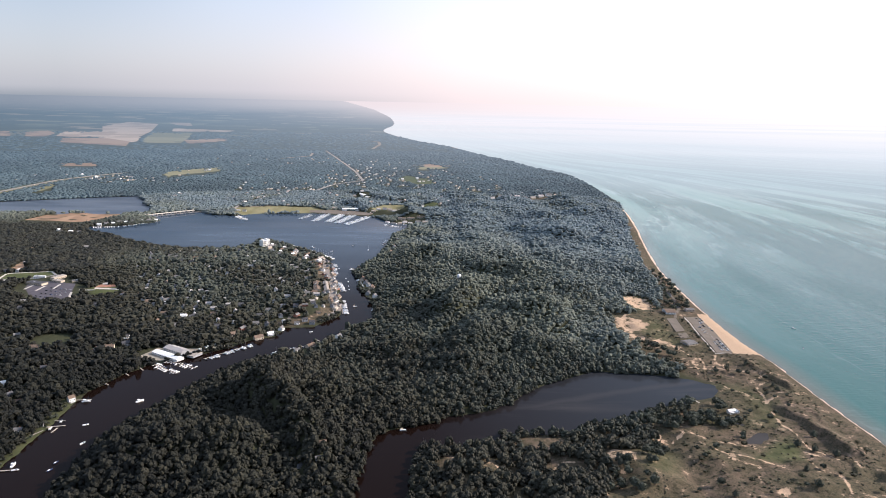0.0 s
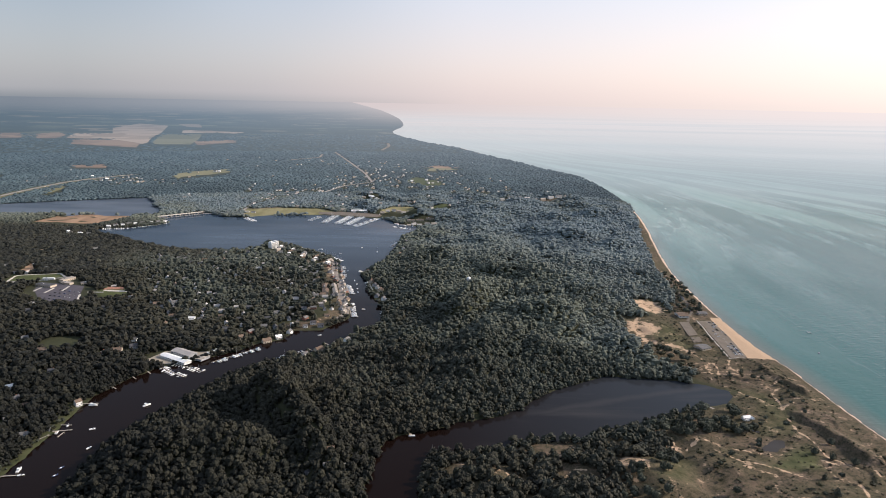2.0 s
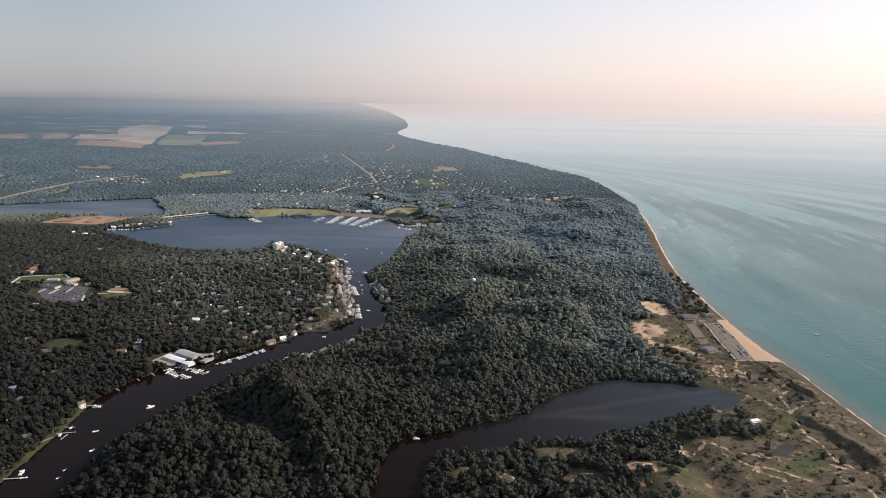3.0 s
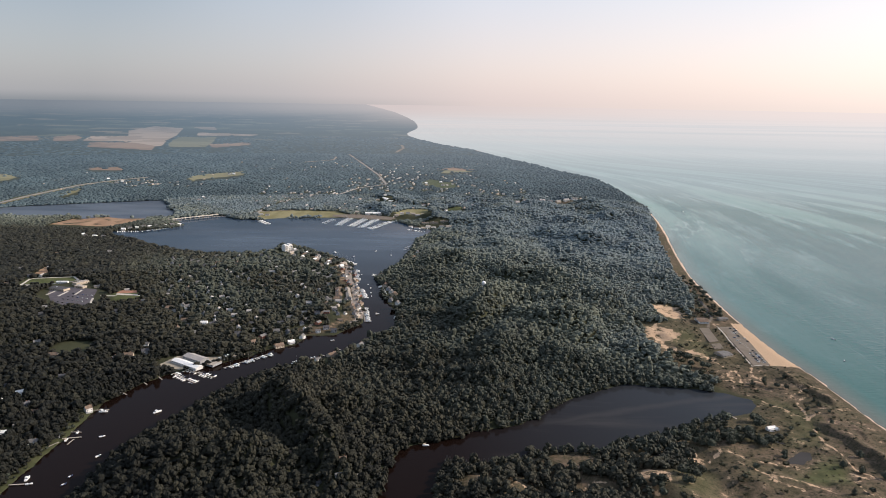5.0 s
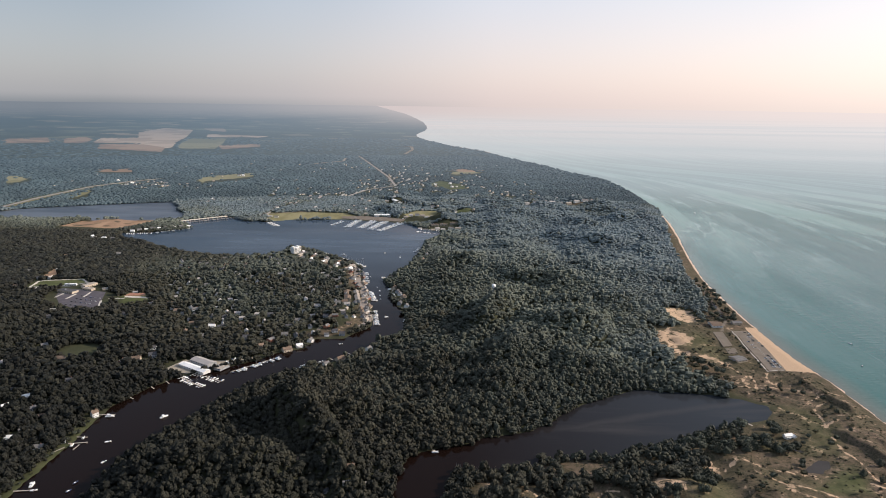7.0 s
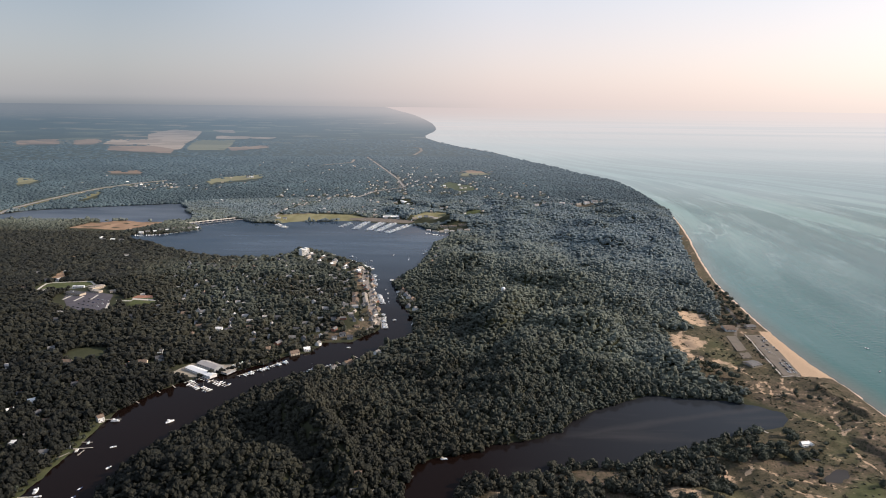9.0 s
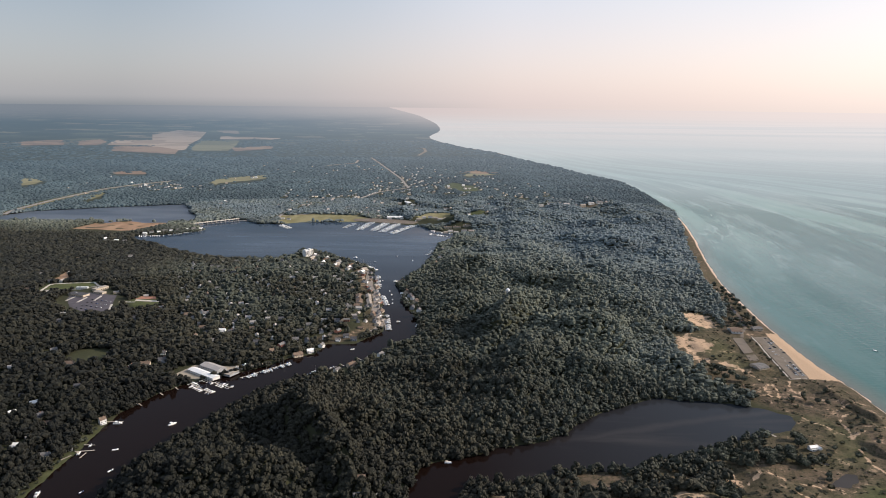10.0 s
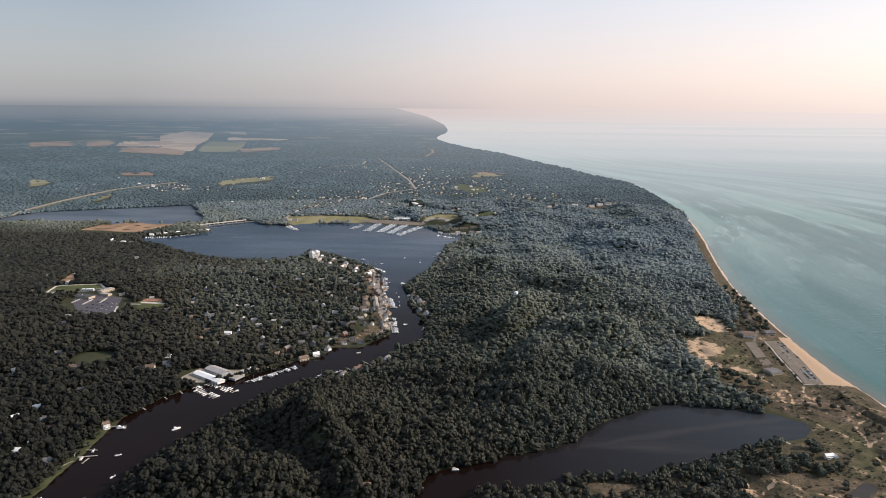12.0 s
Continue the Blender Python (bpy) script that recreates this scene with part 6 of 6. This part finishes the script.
put(make_house("small grey boathouse on the river bank", GREY_SIDING, SHINGLE_GREY, 6, 5, 3, 1.8), -493, 856, 10, 1.0)
PLAIN_CRUISER = make_cruiser("white cabin boat moored in a slip", GELCOAT, GELCOAT, True)
PLAIN_TAN = make_cruiser("white cabin boat with tan canopy in a slip", GELCOAT, CANVAS, True)
NEAR_FLEET = (CRUISER_B, RUNABOUT, SAILBOAT, CRUISER, RUNABOUT_N, PONTOON, RUNABOUT, CRUISER)
FAR_FLEET = (PLAIN_CRUISER, PLAIN_CRUISER, RUNABOUT, PLAIN_TAN, SAILBOAT, PLAIN_CRUISER)


def slips(a, b, step, side_turn, both=True, size=0.9, first=0):
    """A main dock from a to b with finger piers and boats lying at right angles to it."""
    a, b = Vector((*a, 0)), Vector((*b, 0))
    run = b - a
    turn = math.degrees(math.atan2(run.y, run.x))
    put(make_dock("main marina dock with finger berths", run.length, 2.2, "marina docks"), a.x, a.y, turn, 1.0, 0.0)
    fleet = NEAR_FLEET if a.y < 1250 else FAR_FLEET
    n = int(run.length / step)
    for i in range(n):
        p = a + run * ((i + 0.5) / n)
        for s in ((1, -1) if both else (1,)):
            if (i * 7 + first + s) % 6 == 0:
                continue
            t = turn + s * side_turn
            q = p + Vector((math.cos(radians(t)), math.sin(radians(t)), 0)) * 1.6
            put(fleet[(first + i * 3 + (s < 0)) % len(fleet)], q.x, q.y, t + ((i * 37 + first) % 7 - 3) * 1.2, size + 0.22 * ((i * 7 + first) % 5) / 5, 0.0)


slips((-426, 1085), (-377, 1045), 6.0, 90, True, 0.62, first=0)
slips((-411, 1102), (-354, 1069), 5.8, 90, True, 0.58, first=2)
slips((-352, 1110), (-290, 1182), 4.3, -90, False, 0.92, first=4)
slips((-356, 2500), (-330, 2662), 6.6, 90, True, 1.12, first=1)
slips((-306, 2488), (-272, 2650), 6.6, 90, True, 1.12, first=3)
slips((-270, 2462), (-228, 2640), 6.6, 90, True, 1.12, first=4)
slips((-238, 2432), (-168, 2608), 6.6, 90, True, 1.12, first=5)
slips((-413, 2536), (-385, 2640), 12.0, 90, True, first=6)
slips((-102, 2446), (-35, 2400), 7.0, -90, False, first=2)
for i in range(14):
    put((PLAIN_CRUISER, PLAIN_TAN)[i % 3 == 2], -166 + 10.5 * i, 2690 + 5.2 * i, 75, 1.0, 3.4)
slips((-655, 2585), (-605, 2510), 10.0, 90, True, first=1)
slips((-398, 2082), (-288, 1962), 4.6, 90, False, 1.15, first=2)
slips((-288, 1962), (-226, 1882), 4.6, 90, False, 1.15, first=4)
slips((-216, 1830), (-196, 1690), 7.0, 90, False, first=5)
slips((-182, 1625), (-164, 1548), 6.0, 90, False, first=0)
slips((-157, 1470), (-142, 1372), 7.0, 90, False, first=3)
slips((-128, 1660), (-100, 1545), 7.0, -90, False, first=6)
slips((-246, 1126), (-205, 1168), 5.6, 90, False, 0.8, first=1)
slips((-1064, 2324), (-982, 2340), 6.5, -90, False, first=1)
slips((-978, 2346), (-893, 2446), 6.2, -90, False, first=3)
slips((-88, 2490), (10, 2440), 10.0, -90, False, first=0)
slips((-150, 1766), (-163, 1780), 5.0, 90, False, first=3)
slips((-74, 2150), (-90, 2090), 9.0, -90, False, first=1)
# dry boat racks beside the drive
for i in range(11):
    u = i / 10
    put((CRUISER, RUNABOUT, CRUISER_B)[i % 3], -372 + 34 * u, 1150 + 52 * u, -32, 0.8, 2.3)


# ---- cars in the beach lot ----
def make_car(label, paint):
    c = thing("car", label, "car", "cars in the beach car park")
    body = part("body", section([(-2.2, 0.35), (2.2, 0.35), (2.25, 0.8), (1.2, 0.95), (-2.0, 0.98), (-2.25, 0.8)], -0.88, 0.88), paint, c)
    part("cabin", section([(-1.9, 0.95), (1.1, 0.95), (0.4, 1.5), (-1.4, 1.5)], -0.75, 0.75), GLASS_DARK, c)
    part("roof", section([(-1.4, 1.48), (0.4, 1.48), (0.35, 1.56), (-1.35, 1.56)], -0.74, 0.74), paint, c)
    for x in (-0.8, 0.8):
        for y in (-1.4, 1.4):
            bm = bmesh.new()
            bmesh.ops.create_cone(bm, cap_ends=True, segments=10, radius1=0.34, radius2=0.34, depth=0.22, matrix=Matrix.Translation((x, y, 0.34)) @ Matrix.Rotation(radians(90), 4, "Y"))
            part("wheel", bm, TYRE, c)
    return c


CARS = [make_car(n + " car parked on asphalt", p) for n, p in zip(("white", "black", "silver", "red", "blue"), CAR_PAINTS)]
stalls = 0
for row, (ax, ay, bx, by, chance) in enumerate(((593, 1352, 576, 1158, 0.36), (582, 1352, 567, 1160, 0.22), (600, 1356, 592, 1245, 0.14))):
    n = int(math.hypot(bx - ax, by - ay) / 3.0)
    for i in range(n):
        u = (i + 0.5) / n
        lean = 0.35 if u > 0.72 else (-0.12 if 0.3 < u < 0.6 else 0)
        if rng.uniform() < chance + lean:
            stalls += 1
            put(CARS[int(rng.choice([0, 0, 1, 1, 2, 3, 4], p=[0.14, 0.14, 0.27, 0.27, 0.08, 0.06, 0.04]))], ax + (bx - ax) * u, ay + (by - ay) * u, 85 + rng.uniform(-3, 3), 1.05, 3.66)
for u in range(0, 40, 2):
    put(CARS[(1, 2, 1, 0, 4)[u % 5]], -800 + 6.0 * (u % 10), 1446 + 22 * (u // 10) - 2.1 * (u % 10), 70, 1.1, 12.25)
lines = bmesh.new()
for i in range(62):
    u = (i + 0.5) / 62
    x, y = 592 - 18 * u, 1352 - 194 * u
    box(x - 5.0, x - 0.2, y - 0.08, y + 0.08, 3.66, 3.672, lines)
lot_lines = part("parking_lines", lines, LINE_PAINT, None)
tagged(lot_lines, "worn pale parking lines on asphalt", "road marking", kind="stuff")


# ---- single trees and shrubs on the dunes ----
def make_tree(name, label, seed, tall, flat, level=2, clumps=90, group="trees on the dunes"):
    t = thing(name, label, "tree", group)
    v, f = crown(level, 10, clumps, seed, flat, tall)
    lift = 1.15 if not tall else 0.75
    v = v + (0, 0, lift)
    c = new("crown", build_mesh("crown", v, f, SHRUB if name == "shrub" else GROVE_LEAVES, False, [("tint", np.full(len(v), 0.25 + 0.1 * (seed % 4)))]))
    c.parent = t
    bm = tube(0, 0, -0.3, lift, 0.075, 0.03, 6)
    for a in (0.4, 2.4, 4.5):
        bmesh.ops.create_cone(bm, cap_ends=True, segments=4, radius1=0.035, radius2=0.012, depth=0.8, matrix=Matrix.Translation((0.2 * math.cos(a), 0.2 * math.sin(a), lift * 0.8)) @ Euler((0.6 * math.sin(a), 0.6 * math.cos(a), 0)).to_matrix().to_4x4())
    part("trunk", bm, BARK, t)
    return t


TREES = [make_tree("tree", "dark green broadleaf tree standing in dune grass", 101 + s, False, 0.85 + 0.1 * (s % 3)) for s in range(4)]
PINES = [make_tree("pine", "dark narrow pine standing in dune grass", 121 + s, True, 1.5) for s in range(2)]
SHRUBS = [make_tree("shrub", "low dark green shrub on open dune sand", 131 + s, False, 0.55, 1, 40, "shrubs on the dunes") for s in range(3)]
n_trees = 0


def stand(poly, step, chance, sizes, kinds, clear=5.0):
    global n_trees
    p = np.asarray(poly, float)
    x, y = scatter(p[:, 0].min(), p[:, 0].max(), p[:, 1].min(), p[:, 1].max(), step)
    k = inside(poly, x, y) & (rng.uniform(size=len(x)) < chance) & (from_water(x, y) > clear) & (y > 600)
    for q in (LOT, LOT_SMALL, BEACH_SAND, *BLOWOUTS, *SLIDES):
        k &= signed(q, x, y) > 5
    for hx, hy, hr in ((467, 899, 13), (424, 912, 22), (440, 924, 14), (455, 880, 13), (521, 1240, 18), (518, 1198, 18), (548, 1386, 20), (468, 826, 26)):
        k &= np.hypot(x - hx, y - hy) > hr
    z = height(x, y)
    for a, b, c in zip(x[k], y[k], z[k]):
        n_trees += 1
        put(kinds[int(rng.integers(len(kinds)))], float(a), float(b), float(rng.uniform(0, 360)), float(rng.uniform(*sizes)), float(c) - 0.1)


stand(GROVE, 10.5, 0.85, (4.5, 7.0), TREES + TREES + PINES)
stand([(225, 690), (270, 760), (320, 800), (339, 844), (372, 836), (352, 800), (300, 740), (280, 680)], 11, 0.6, (4.0, 6.5), TREES + PINES)
stand([(490, 1380), (560, 1440), (600, 1575), (640, 1790), (655, 1790), (640, 1600), (620, 1450), (600, 1410), (540, 1410)], 12, 0.55, (3.5, 6.0), TREES + SHRUBS)
stand([(400, 1180), (430, 1180), (470, 1115), (470, 1070), (445, 1045), (425, 1060)], 11, 0.7, (4.5, 7.5), TREES + SHRUBS)
stand([(570, 1150), (570, 1050), (470, 1050), (440, 1240), (410, 1360), (560, 1370)], 18, 0.45, (1.4, 4.0), SHRUBS + TREES[:1] + PINES[:1])
stand([(280, 640), (620, 640), (615, 1130), (480, 1040), (480, 880), (360, 830)], 23, 0.5, (1.8, 5.0), SHRUBS + SHRUBS + TREES[:2] + PINES)
for i, (a, b) in enumerate(((582, 1076), (579, 1086), (584, 1012), (578, 1024), (573, 946), (554, 905), (508, 734), (465, 707), (500, 747), (490, 850), (368, 754), (395, 784), (337, 691), (478, 880), (528, 1056), (535, 969), (360, 731), (367, 778), (447, 819), (452, 828))):
    put((SHRUBS + TREES)[i % 7], float(a), float(b), 47.0 * i, 2.6 + 0.5 * (i % 4), height_at(a, b) - 0.1)
stand([(540, 1150), (548, 1150), (556, 1250), (566, 1345), (555, 1345), (545, 1262)], 9, 0.6, (2.0, 3.6), TREES + SHRUBS, 5.0)
stand([(498, 1170), (506, 1168), (514, 1340), (502, 1345)], 10, 0.55, (2.2, 4.2), TREES + SHRUBS)
stand(CLEARING, 14, 0.3, (2.0, 4.0), SHRUBS)
stand([(-505, 690), (-505, 930), (-480, 930), (-480, 690)], 7.5, 0.6, (1.0, 3.4), TREES + SHRUBS, 2.5)
gx, gy = scatter(170, 655, 640, 1500, 4.3)
gw = from_water(gx, gy)
gk = (gw > 3) & (inside(OPEN_DUNE, gx, gy) | inside(CLEARING, gx, gy)) & (from_coast(gx, gy) > 22) & (rng.uniform(size=len(gx)) < 0.30 + 0.35 * wobble(gx, gy, 85, 12))
for q in (LOT, LOT_SMALL, BEACH_SAND, *BLOWOUTS):
    gk &= signed(q, gx, gy) > 3
gx, gy, gw = gx[gk], gy[gk], gw[gk]
plant("dune_grass", [crown(1, 4, 4, 160 + s, 0.5) for s in range(4)], gx, gy, land_height(gx, gy, gw) - 0.2, 0.5 + 2.3 * rng.uniform(size=len(gx)) ** 2.2, "low olive dune grass tufts and creeping juniper", SHRUB, rng.uniform(0.1, 0.9, len(gx)), lift=0.3)

# pale bare stems and reeds at the lagoon's tip
rx, ry = scatter(2, 110, 750, 826, 2.2)
rk = (from_water(rx, ry) > -4) & (from_water(rx, ry) < 9) & (rng.uniform(size=len(rx)) < 0.5)
rx, ry = rx[rk], ry[rk]
rv, rf = [], []
for i, (a, b) in enumerate(zip(rx, ry)):
    h, w, t = rng.uniform(3, 9), 0.42, rng.uniform(0, 3.14)
    c, s = w * math.cos(t), w * math.sin(t)
    rv += [(a - c, b - s, -0.3), (a + c, b + s, -0.3), (a + s, b - c, -0.3), (a + rng.uniform(-0.5, 0.5), b + rng.uniform(-0.5, 0.5), h)]
    rf += [(4 * i, 4 * i + 1, 4 * i + 3), (4 * i + 1, 4 * i + 2, 4 * i + 3), (4 * i + 2, 4 * i, 4 * i + 3)]
tagged(new("reeds", build_mesh("reeds", np.array(rv), np.array(rf), REED)), "pale dry reeds and bare stems at the water's edge", "reeds", kind="stuff")
